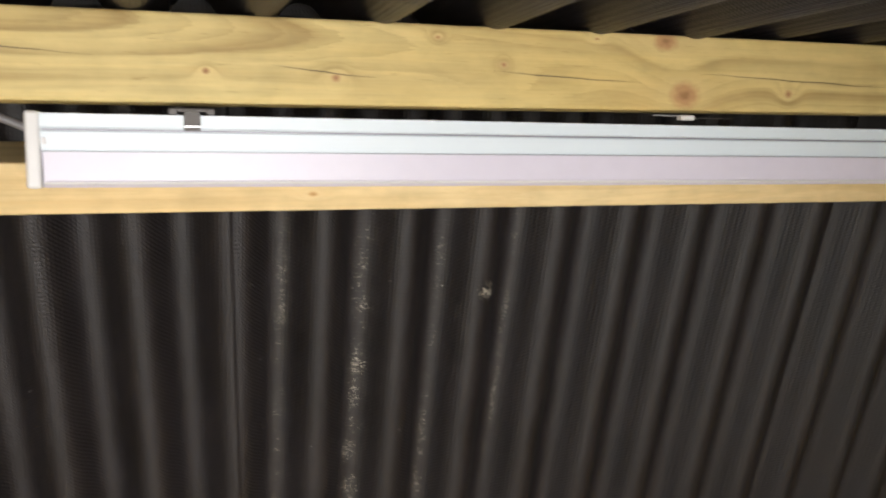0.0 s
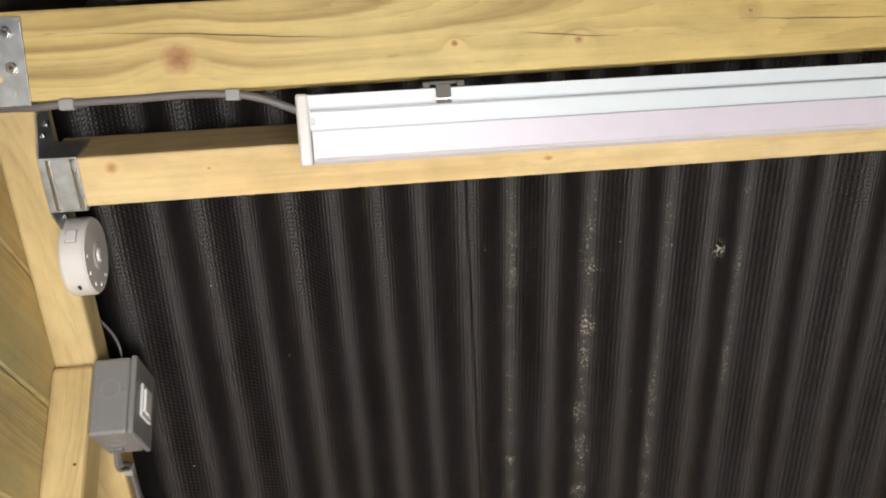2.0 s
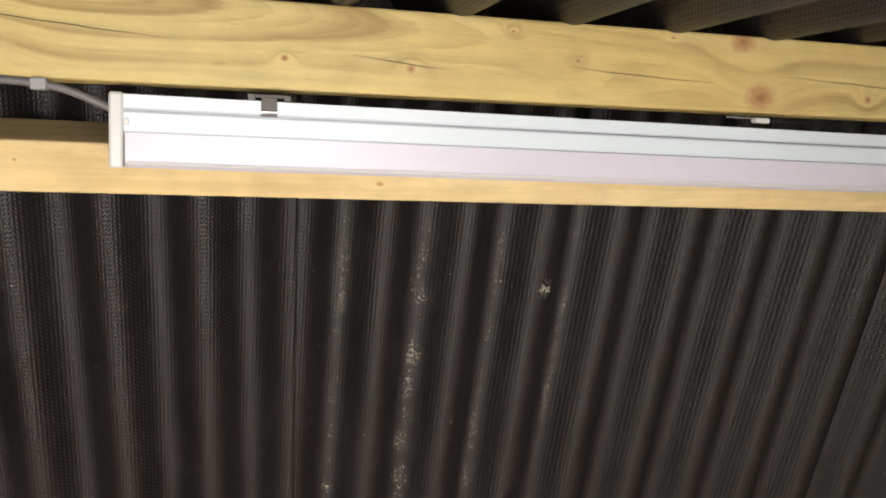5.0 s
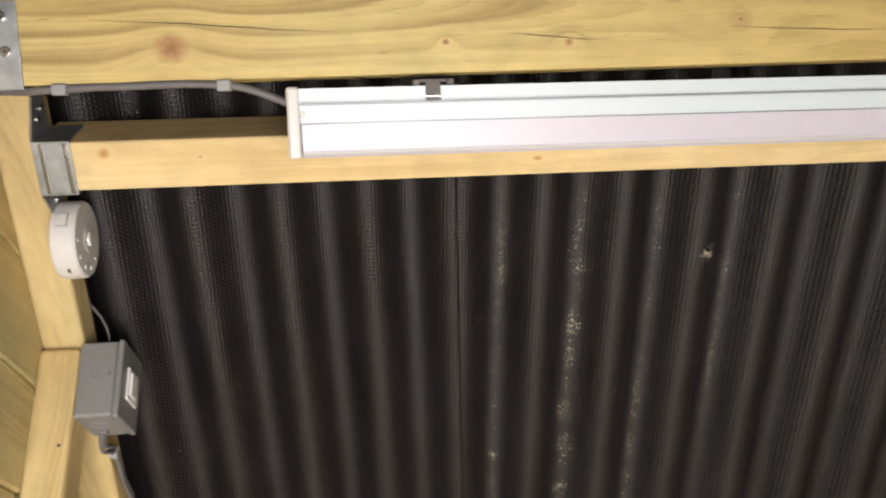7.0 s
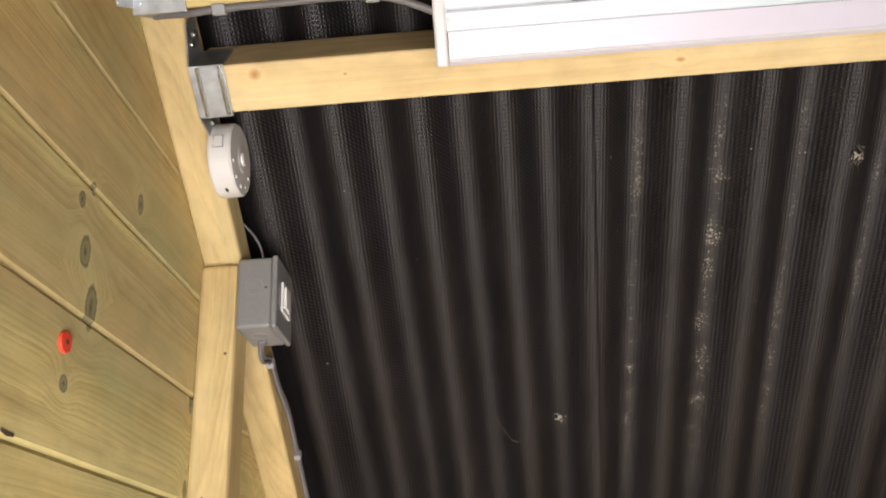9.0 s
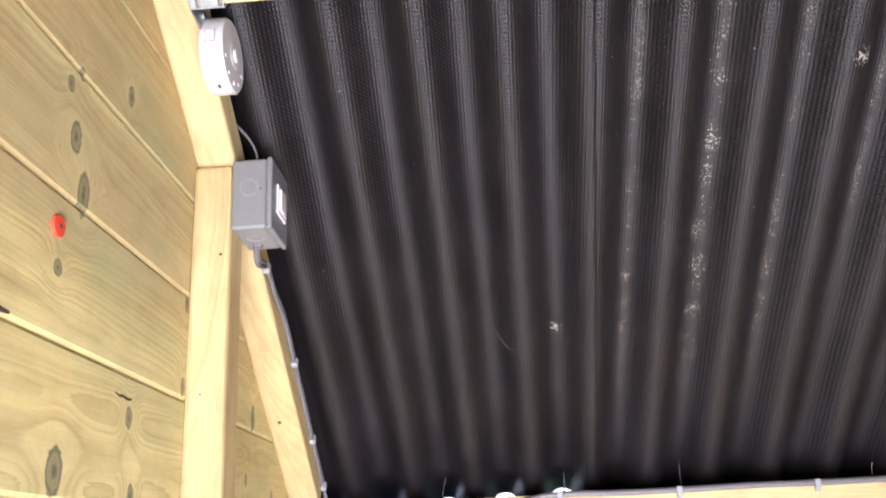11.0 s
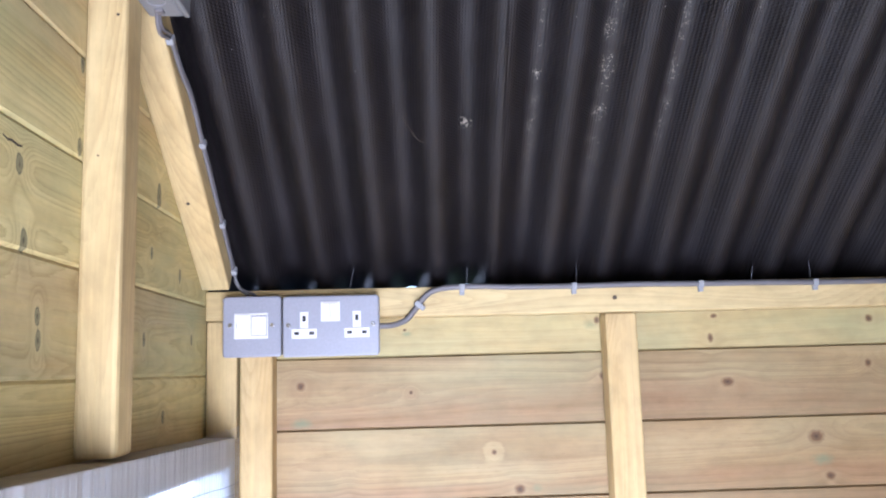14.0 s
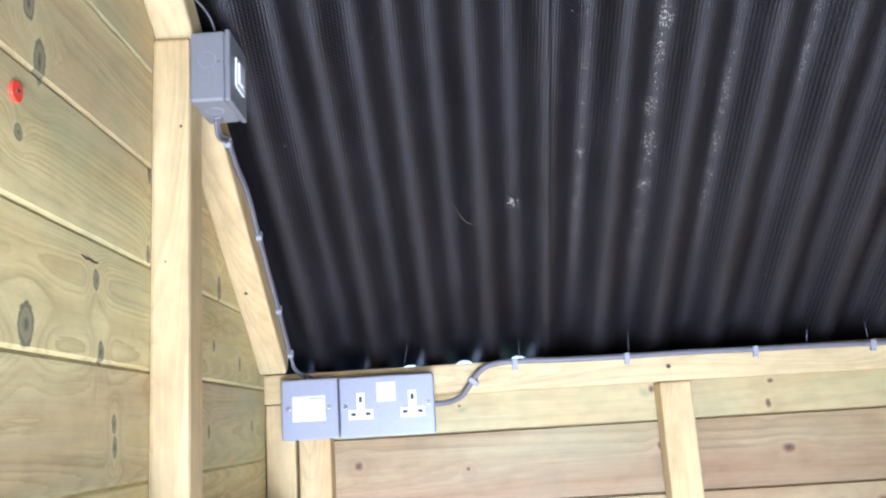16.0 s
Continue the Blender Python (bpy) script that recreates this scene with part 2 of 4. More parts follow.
FRAME = wood("framing_softwood", (0.64, 0.51, 0.265), (0.58, 0.43, 0.20), (0.38, 0.26, 0.11), 14.0, 0.10, contrast=0.60, fine=0.7)
BOARD = wood("treated_board", (0.77, 0.68, 0.34), (0.69, 0.575, 0.26), (0.38, 0.27, 0.10), 18.0, 0.45, contrast=0.85, thin_lines=1.2, rim=0.65, run=0.32, stain=(0.36, 0.42, 0.22), middle=(0.56, 0.43, 0.235), knots=WEST_KNOTS, space=ROOM, axes="YZ", heart=GREY_HEART)
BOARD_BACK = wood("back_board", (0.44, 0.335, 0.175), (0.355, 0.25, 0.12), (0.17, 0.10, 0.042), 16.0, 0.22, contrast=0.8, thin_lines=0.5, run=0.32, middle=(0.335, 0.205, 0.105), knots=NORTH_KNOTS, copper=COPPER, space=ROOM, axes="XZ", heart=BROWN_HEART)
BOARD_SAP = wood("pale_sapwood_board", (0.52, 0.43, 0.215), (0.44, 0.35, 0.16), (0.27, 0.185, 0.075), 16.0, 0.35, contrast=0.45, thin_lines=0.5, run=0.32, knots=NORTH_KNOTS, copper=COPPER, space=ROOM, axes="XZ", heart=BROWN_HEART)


def plain(name, color, rough=0.5, metal=0.0, grain=0.08, scale=60.0, relief=0.0, spec=0.5):
    m, nt, sh = material(name)
    tc = nt.nodes.new("ShaderNodeTexCoord")
    n = node(nt, "ShaderNodeTexNoise", Scale=scale, Detail=4.0)
    nt.links.new(tc.outputs["Object"], n.inputs["Vector"])
    lo = tuple(c * (1 - grain) for c in color)
    hi = tuple(min(1, c * (1 + grain)) for c in color)
    nt.links.new(ramp(nt, n.outputs[0], [(0.3, lo), (0.7, hi)]), sh.inputs["Base Color"])
    nt.links.new(ramp(nt, n.outputs[0], [(0.3, (rough * 0.85,) * 3), (0.7, (min(1, rough * 1.15),) * 3)]), sh.inputs["Roughness"])
    sh.inputs["Metallic"].default_value = metal
    sh.inputs["Specular IOR Level"].default_value = spec
    if relief:
        bump(nt, sh, n.outputs[0], 0.5, relief)
    return m


ZINC = plain("galvanised_steel", (0.42, 0.44, 0.45), 0.42, 0.9, 0.2, 90.0)
SCREW = plain("bright_zinc_screw", (0.50, 0.50, 0.49), 0.25, 1.0)
GREY_BOX = plain("grey_painted_metal", (0.21, 0.21, 0.21), 0.42, 0.15, 0.05, 200.0, 0.0002)
GREY_PLATE = plain("grey_hammered_plate", (0.27, 0.27, 0.30), 0.38, 0.2, 0.06, 300.0, 0.0002)
WHITE = plain("white_plastic", (0.62, 0.605, 0.59), 0.35, 0, 0.02)
LAMP_WHITE = plain("white_lamp_body", (0.60, 0.66, 0.70), 0.4, 0, 0.004)
LILAC = plain("opal_lamp_cover", (0.57, 0.535, 0.61), 0.35, 0, 0.015)
CABLE = plain("grey_cable_sheath", (0.14, 0.13, 0.13), 0.5, 0, 0.06)
CLIP = plain("grey_cable_clip", (0.27, 0.27, 0.27), 0.45)
BLACK = plain("black_slot", (0.01, 0.01, 0.01), 0.6)
DARK_STEEL = plain("dark_spring_clip", (0.07, 0.062, 0.055), 0.45, 0.4)
RED = plain("red_plastic", (0.80, 0.07, 0.03), 0.4)
NAIL = plain("dull_nail", (0.10, 0.10, 0.11), 0.5, 0.7)
KNOT_HOLE = plain("old_nail_hole", (0.07, 0.05, 0.03), 0.8)
GRASS = plain("grass_ground", (0.06, 0.09, 0.03), 0.9, 0, 0.4, 6.0)
FLOORBOARD = wood("floor_board", (0.74, 0.66, 0.52), (0.68, 0.59, 0.45), (0.42, 0.33, 0.22), 9.0)


def bitumen(name, streaks):
    """Corrugated bitumen sheet: near black, with an embossed weave; streaks are the hollows that hold pale grit."""
    m, nt, sh = material(name)
    tc = nt.nodes.new("ShaderNodeTexCoord")
    sep = nt.nodes.new("ShaderNodeSeparateXYZ")
    nt.links.new(tc.outputs["Object"], sep.inputs[0])
    n = node(nt, "ShaderNodeTexNoise", Scale=14.0, Detail=5.0, Roughness=0.6)
    nt.links.new(tc.outputs["Object"], n.inputs["Vector"])
    col = ramp(nt, n.outputs[0], [(0.3, (0.0060, 0.0044, 0.0046)), (0.75, (0.0110, 0.0084, 0.0092))])
    fine = node(nt, "ShaderNodeTexNoise", Scale=260.0, Detail=3.0, Roughness=0.7)
    nt.links.new(tc.outputs["Object"], fine.inputs["Vector"])
    cloud = node(nt, "ShaderNodeTexNoise", Scale=34.0, Detail=4.0)
    nt.links.new(tc.outputs["Object"], cloud.inputs["Vector"])
    flat = nt.nodes.new("ShaderNodeMapping")
    flat.inputs["Scale"].default_value = (1.0, 0.7, 0.3)
    nt.links.new(tc.outputs["Object"], flat.inputs[0])

    def grains(scale):
        v = node(nt, "ShaderNodeTexVoronoi", Scale=scale)
        nt.links.new(flat.outputs[0], v.inputs["Vector"])
        pick = nt.nodes.new("ShaderNodeSeparateColor")
        nt.links.new(v.outputs["Color"], pick.inputs[0])
        return v.outputs["Distance"], pick.outputs[0], pick.outputs[1]

    dist, pick, tone = grains(600.0)
    for at, wide, much, end in streaks:
        off = math_node(nt, "ABSOLUTE", math_node(nt, "SUBTRACT", sep.outputs[0], at))
        near = ramp(nt, math_node(nt, "DIVIDE", off, wide), [(0.1, (1, 1, 1)), (1.0, (0, 0, 0))])
        along = ramp(nt, sep.outputs[1], [(end - 0.16, (0, 0, 0)), (end, (1, 1, 1)), (0.85, (1, 1, 1)), (1.0, (0.3, 0.3, 0.3))])
        patchy = ramp(nt, cloud.outputs[0], [(0.38, (0.25, 0.25, 0.25)), (0.72, (1, 1, 1))])
        held = math_node(nt, "MULTIPLY", math_node(nt, "MULTIPLY", near, along), patchy)
        size = math_node(nt, "SUBTRACT", math_node(nt, "MULTIPLY", held, 0.72), math_node(nt, "MULTIPLY", pick, 0.85))
        spots = ramp(nt, math_node(nt, "SUBTRACT", size, math_node(nt, "MULTIPLY", dist, 0.5)), [(0.0, (0, 0, 0)), (0.12, (much, much, much))])
        col = mix(nt, math_node(nt, "MULTIPLY", held, 0.10), col, (0.22, 0.20, 0.17))
        col = mix(nt, spots, col, ramp(nt, tone, [(0.0, (0.10, 0.09, 0.07)), (1.0, (0.33, 0.30, 0.24))]))
    dist, pick, tone = grains(85.0)
    lone = math_node(nt, "SUBTRACT", math_node(nt, "MULTIPLY", math_node(nt, "SUBTRACT", pick, 0.90), 0.9), dist)
    col = mix(nt, ramp(nt, lone, [(0.0, (0, 0, 0)), (0.03, (0.8, 0.8, 0.8))]), col, (0.36, 0.34, 0.32))
    nt.links.new(col, sh.inputs["Base Color"])
    nt.links.new(ramp(nt, n.outputs[0], [(0.3, (0.42, 0.42, 0.42)), (0.7, (0.53, 0.53, 0.53))]), sh.inputs["Roughness"])
    sh.inputs["Specular IOR Level"].default_value = 0.52
    wx = math_node(nt, "SINE", math_node(nt, "MULTIPLY", sep.outputs[0], 1700.0))
    wy = math_node(nt, "SINE", math_node(nt, "MULTIPLY", sep.outputs[1], 1300.0))
    weave = math_node(nt, "ADD", math_node(nt, "MULTIPLY", math_node(nt, "MULTIPLY", wx, wy), 0.34), math_node(nt, "MULTIPLY", wx, 0.24))
    weave = math_node(nt, "ADD", weave, math_node(nt, "MULTIPLY", fine.outputs[0], 0.5))
    bump(nt, sh, weave, 0.75, 0.0010)
    return m


def film_material():
    m, nt, sh = material("clear_plastic_film")
    sh.inputs["Base Color"].default_value = (0.9, 0.92, 0.95, 1)
    sh.inputs["Roughness"].default_value = 0.2
    out = nt.nodes["Material Output"]
    tr, tl = nt.nodes.new("ShaderNodeBsdfTransparent"), nt.nodes.new("ShaderNodeBsdfTranslucent")
    a, b = nt.nodes.new("ShaderNodeMixShader"), nt.nodes.new("ShaderNodeMixShader")
    a.inputs[0].default_value, b.inputs[0].default_value = 0.36, 0.30
    nt.links.new(tr.outputs[0], a.inputs[1])
    nt.links.new(tl.outputs[0], a.inputs[2])
    nt.links.new(a.outputs[0], b.inputs[1])
    nt.links.new(sh.outputs[0], b.inputs[2])
    nt.links.new(b.outputs[0], out.inputs["Surface"])
    return m


FILM = film_material()


# ---------------------------------------------------------------- mesh helpers
def mesh_object(name, bm, mat, parent=None, label="", smooth=False):
    me = bpy.data.meshes.new(name)
    bm.normal_update()
    bm.to_mesh(me)
    bm.free()
    if smooth:
        for p in me.polygons:
            p.use_smooth = True
    if mat:
        me.materials.append(mat)
    ob = new(name, me)
    if parent:
        ob.parent = parent
    if label:
        ob["label"] = label
    return ob


def part(name, bm, mat, parent, label="", smooth=False):
    return mesh_object(name, bm, mat, parent, label, smooth)


def root(name, m):
    ob = new(name)
    ob.empty_display_size = 0.02
    ob.matrix_world = m
    return ob


def box(x0, x1, y0, y1, z0, z1, bevel=0.0, seg=2, bm=None):
    bm = bm or bmesh.new()
    made = bmesh.ops.create_cube(bm, size=1.0)["verts"]
    for v in made:
        v.co = Vector((x0 if v.co.x < 0 else x1, y0 if v.co.y < 0 else y1, z0 if v.co.z < 0 else z1))
    if bevel:
        edges = list({e for v in made for e in v.link_edges})
        bmesh.ops.bevel(bm, geom=edges, offset=bevel, segments=seg, affect="EDGES", profile=0.5)
    return bm


def disc(r, depth, axis="z", n=28, bevel=0.0, bm=None, center=(0, 0, 0)):
    bm = bm or bmesh.new()
    made = bmesh.ops.create_cone(bm, cap_ends=True, segments=n, radius1=r, radius2=r, depth=depth)["verts"]
    if bevel:
        edges = [e for e in {e for v in made for e in v.link_edges} if abs(e.verts[0].co.z - e.verts[1].co.z) < 1e-6]
        made = [v for v in bmesh.ops.bevel(bm, geom=edges, offset=bevel, segments=3, affect="EDGES", profile=0.5)["verts"]] + [v for v in made if v.is_valid]
    turn = {"z": Matrix(), "x": Matrix.Rotation(radians(90), 4, "Y"), "y": Matrix.Rotation(radians(90), 4, "X")}[axis]
    bmesh.ops.transform(bm, matrix=Matrix.Translation(center) @ turn, verts=list(set(made)))
    return bm


def prism(profile, x0, x1):
    """A section in (y, z) drawn out along x."""
    bm = bmesh.new()
    a = [bm.verts.new((x0, y, z)) for y, z in profile]
    b = [bm.verts.new((x1, y, z)) for y, z in profile]
    n = len(profile)
    for i in range(n):
        bm.faces.new((a[i], a[(i + 1) % n], b[(i + 1) % n], b[i]))
    bm.faces.new(a[::-1])
    bm.faces.new(b)
    bmesh.ops.recalc_face_normals(bm, faces=bm.faces)
    return bm


def timber(name, p, q, w, h, mat, up=(0, 0, 1), bevel=0.0025, label="", category="timber", group=""):
    """A sawn timber from p to q; its own x axis is its length, h lies along up."""
    p, q = Vector(p), Vector(q)
    ax = (q - p).normalized()
    side = Vector(up).cross(ax).normalized()
    top = ax.cross(side).normalized()
    m = Matrix((ax, side, top)).transposed().to_4x4()
    m.translation = (p + q) / 2
    half = (q - p).length / 2
    bm = box(-half, half, -w / 2, w / 2, -h / 2, h / 2, bevel)
    ob = mesh_object(name, bm, mat)
    ob.matrix_world = m
    return tagged(ob, label, category, group)


def tube(name, points, r, mat, parent=None, label="", res=8):
    cu = bpy.data.curves.new(name, "CURVE")
    cu.dimensions, cu.bevel_depth, cu.bevel_resolution, cu.resolution_u = "3D", r, 3, res
    sp = cu.splines.new("BEZIER")
    sp.bezier_points.add(len(points) - 1)
    for b, p in zip(sp.bezier_points, points):
        b.co, b.handle_left_type, b.handle_right_type = p, "AUTO", "AUTO"
    cu.use_fill_caps = True
    tmp = bpy.data.objects.new(name, cu)
    scene.collection.objects.link(tmp)
    me = bpy.data.meshes.new_from_object(tmp.evaluated_get(bpy.context.evaluated_depsgraph_get()))
    bpy.data.objects.remove(tmp)
    for p in me.polygons:
        p.use_smooth = True
    me.materials.clear()
    me.materials.append(mat)
    ob = new(name, me)
    if parent:
        ob.parent = parent
    if label:
        ob["label"] = label
    return ob


# ---------------------------------------------------------------- ground, floor and walls
def structure(ob, label):
    return tagged(ob, label, kind="structure")


structure(mesh_object("ground", box(-300, 300, -300, 300, -0.25, -0.10), GRASS), "green grass ground outside the shed")
floor = structure(root("floor", Matrix()), "plain softwood boarded shed floor")
for i in range(13):
    y = YF - 0.02 + i * 0.124
    b = part("floor_board", box(-1.25, 1.25, -0.0605, 0.0605, -0.02, 0, 0.002), FLOORBOARD, floor)
    b.location = (1.15, y + 0.06, 0)


def glow(name, color, strength):
    m, nt, sh = material(name)
    em = nt.nodes.new("ShaderNodeEmission")
    em.inputs[0].default_value, em.inputs[1].default_value = (*color, 1), strength
    nt.links.new(em.outputs[0], nt.nodes["Material Output"].inputs["Surface"])
    return m


structure(mesh_object("backdrop", box(-2.8, -0.65, 5.0, 5.02, 0.55, 1.25), glow("bright_hazy_distance", (0.94, 0.97, 1.0), 1.5)), "bright white hazy distance outside the window")


def gable_board(name, z0, z1, parent, mat, y0=None, y1=None, thick=0.016, x=XW, sign=-1):
    """One horizontal board of a gable, its ends cut along the roof; the joint is a chamfered groove."""
    def span(z):
        lo = YF - 0.015 if z <= front_z(YF) else 0.785 + (z - 2.1895) / TAN
        hi = YB + 0.0 if z <= back_z(YB) else 1.6 - (z - 1.7706) / TAN
        return (lo if y0 is None else y0) , (hi if y1 is None else y1)
    g, c = 0.0, 0.0035
    z0, z1 = z0 + g, z1 - g
    (a0, b0), (a1, b1) = span(z0), span(z1)
    a1, b1 = max(a1, a0) if y0 is None else a1, b1
    if b1 - a1 < 0.03:
        return None
    mid = Vector((x, (a0 + b0) / 2, (z0 + z1) / 2))
    bm = bmesh.new()
    prof = [(z0, thick), (z0, c * 0.7), (z0 + c, 0), (z1 - c, 0), (z1, c * 0.7), (z1, thick)]
    ra, rb = [], []
    for z, d in prof:
        f = (z - z0) / (z1 - z0)
        ra.append(bm.verts.new((a0 + (a1 - a0) * f - mid.y, sign * d, z - mid.z)))
        rb.append(bm.verts.new((b0 + (b1 - b0) * f - mid.y, sign * d, z - mid.z)))
    for i in range(len(prof)):
        j = (i + 1) % len(prof)
        bm.faces.new((ra[i], ra[j], rb[j], rb[i]))
    bm.faces.new(ra)
    bm.faces.new(rb[::-1])
    bmesh.ops.recalc_face_normals(bm, faces=bm.faces)
    ob = part(name, bm, mat, parent)
    # own x along the board (world y), own y along world x
    ob.matrix_world = Matrix(((0, 1, 0, mid.x), (1, 0, 0, mid.y), (0, 0, 1, mid.z), (0, 0, 0, 1)))
    return ob


WIN_Y0, WIN_Y1, WIN_Z0, WIN_Z1 = 0.50, 1.640, 0.75, 1.470
wall_w = structure(ROOM, "horizontal treated softwood boards, greenish yellow, with knots")
z = 1.587 - 0.106 * 15
while z < 2.28:
    z1 = z + 0.106
    if z1 <= WIN_Z0 + 0.05 or z >= WIN_Z1 - 0.03:
        gable_board("board", z, z1, wall_w, BOARD)
    else:
        gable_board("board", z, z1, wall_w, BOARD, YF - 0.015, WIN_Y0)
        gable_board("board", z, z1, wall_w, BOARD, WIN_Y1, YB)
    z = z1
wall_e = structure(root("wall_east", Matrix()), "horizontal softwood boards of the far gable")
z = 1.587 - 0.106 * 15
while z < 2.28:
    gable_board("board", z, z + 0.106, wall_e, BOARD, x=XE, sign=1)
    z += 0.106


def wall_boards(name, label, y, sign, mat, z_top, step, z_ref, top_mat, gaps=()):
    """Boards along x; sign is the side on which their backs lie."""
    wall = structure(root(name, Matrix()), label)
    z = z_ref - step * math.ceil(z_ref / step)
    while z < z_top - 0.02:
        z1 = min(z + step, z_top)
        spans = [(XW - 0.016, XE + 0.016)]
        for gx0, gx1, gz in gaps:
            if z < gz:
                spans = [(XW - 0.016, gx0), (gx1, XE + 0.016)]
        for s0, s1 in spans:
            c, g, th = 0.0035, 0.0, 0.016
            a, b = z + g, z1 - g
            mid = Vector(((s0 + s1) / 2, y, (a + b) / 2))
            pr = [(th, a), (0.007, a), (0, a + 0.0022), (0, b - 0.0022), (0.007, b), (th, b)]
            bm = prism([(sign * d, zz - mid.z) for d, zz in pr], s0 - mid.x, s1 - mid.x)
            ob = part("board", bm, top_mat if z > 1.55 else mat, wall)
            ob.location = mid
        z = z1
    return wall


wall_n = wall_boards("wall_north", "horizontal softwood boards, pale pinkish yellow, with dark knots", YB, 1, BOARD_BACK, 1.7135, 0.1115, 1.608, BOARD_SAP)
DOOR = (-0.01, 0.75, 1.60)
wall_s = wall_boards("wall_south", "horizontal softwood boards round the open doorway", YF, -1, BOARD, 1.685, 0.1115, 1.608, BOARD, (DOOR,))

# ---------------------------------------------------------------- roof
PITCH, AMP = 0.0913, 0.0175


def roof_sheet(name, parent, x0, x1, ya, yb, zf, phase, pitch, skew, mat, lift=0.0, edge=0.0, curl=0.0):
    """One corrugated sheet from the lower end ya to the upper end yb; zf is the plane that its lowest ridges touch."""
    o = Vector(((x0 + x1) / 2, ya, zf(ya)))
    slope = Vector((0, yb - ya, zf(yb) - zf(ya)))
    length = slope.length
    ux, uy = Vector((1, 0, 0)), slope.normalized()
    uz = ux.cross(uy)
    if uz.z < 0:
        uz = -uz
    nx = int((x1 - x0) / pitch * 18)
    ny = 14
    verts, faces = [], []
    for side in (0, 1):
        for j in range(ny + 1):
            s = j / ny * length
            yy = ya + (yb - ya) * j / ny
            for i in range(nx + 1):
                xl = x0 + edge * (yy - 1.6)
                x = xl + (x1 - xl) * i / nx
                ph = (x - phase) / pitch * 2 * math.pi
                c = math.cos(ph)
                h = AMP - AMP * (c * 1.055 - 0.055 * math.cos(3 * ph))
                h += curl * max(0.0, x - 0.10) * min(1.0, max(0.0, (yy - 1.50) / 0.20)) ** 2
                h += 0.0016 * noise.noise((x * 3.0, s * 2.2, 3.1)) + lift + (0.003 if side else 0.0)
                verts.append((x + skew * (yy - 1.6) - o.x, s, h))
    w = nx + 1
    layer = w * (ny + 1)
    for j in range(ny):
        for i in range(nx):
            a = j * w + i
            faces.append((a, a + w, a + w + 1, a + 1))
            faces.append((layer + a, layer + a + 1, layer + a + w + 1, layer + a + w))
    for j in range(ny):
        for a, b in ((j * w, (j + 1) * w), ((j + 1) * w + nx, j * w + nx)):
            faces.append((a, layer + a, layer + b, b))
    for i in range(nx):
        for a, b in ((i + 1, i), (ny * w + i, ny * w + i + 1)):
            faces.append((a, layer + a, layer + b, b))
    me = bpy.data.meshes.new(name)
    me.from_pydata(verts, [], faces)
    me.materials.append(mat)
    for p in me.polygons:
        p.use_smooth = True
    ob = new(name, me)
    ob.parent = parent
    m = Matrix((ux, uy, uz)).transposed().to_4x4()
    m.translation = o
    ob.matrix_world = m
    return ob


def valley(k, x0, x1, x02=0.1347):
    return x02 + k * PITCH - (x0 + x1) / 2


SHEET_B = (0.405, 1.187)
BITUMEN = bitumen("bitumen_sheet", ())
BITUMEN_STAINED = bitumen("bitumen_sheet_with_grit", ((valley(3.5, *SHEET_B), 0.013, 0.5, 0.42), (valley(4.5, *SHEET_B), 0.021, 0.9, 0.40), (valley(5.5, *SHEET_B), 0.012, 0.6, 0.44), (valley(6.5, *SHEET_B), 0.008, 0.5, 0.62)))
roof = structure(root("roof", Matrix()), "corrugated near-black bitumen roofing sheets on a gable roof")
EAVE_A, EAVE_B, EAVE_F = 1.7065, 1.80, -0.01
roof_sheet("roofing_sheet", roof, -0.10, 0.4185, EAVE_A, RIDGE_Y + 0.006, back_z, 0.1405, PITCH, 0.0356, BITUMEN, curl=0.034)
roof_sheet("roofing_sheet", roof, *SHEET_B, EAVE_B, RIDGE_Y + 0.006, back_z, 0.1347, PITCH, 0.0078, BITUMEN_STAINED, 0.004, 0.0278)
roof_sheet("roofing_sheet", roof, 1.10, 1.96, EAVE_B, RIDGE_Y + 0.006, back_z, 0.1347, PITCH, 0.0078, BITUMEN, 0.010)
roof_sheet("roofing_sheet", roof, 1.90, 2.40, EAVE_B, RIDGE_Y + 0.006, back_z, 0.1347, PITCH, 0.0078, BITUMEN, 0.015)
for x0, x1, up in ((-0.10, 0.80, 0.0), (0.72, 1.58, 0.005), (1.50, 2.40, 0.010)):
    roof_sheet("roofing_sheet", roof, x0, x1, EAVE_F, RIDGE_Y - 0.012, front_z, 0.3170, 0.0955, 0.0, BITUMEN, up)
rz = back_z(RIDGE_Y) + 0.052
prof = [(RIDGE_Y - 0.17, rz - 0.17 * TAN), (RIDGE_Y, rz + 0.004), (RIDGE_Y + 0.17, rz - 0.17 * TAN), (RIDGE_Y + 0.17, rz + 0.006 - 0.17 * TAN), (RIDGE_Y, rz + 0.012), (RIDGE_Y - 0.17, rz + 0.006 - 0.17 * TAN)]
part("ridge_cap", prism(prof, -0.11, 2.41), BITUMEN, roof)

# unseen strip, added so the sheets' eave ends don't mirror the bright ground outside
structure(mesh_object("trim", box(-0.06, 2.36, 1.698, 1.750, 1.58, 1.7130, 0.002), BITUMEN), "added black strip behind the back wall that keeps eave reflections dark")

# ---------------------------------------------------------------- frame
xm = XW + 0.0215
SN, CS = math.sin(RISE), math.cos(RISE)


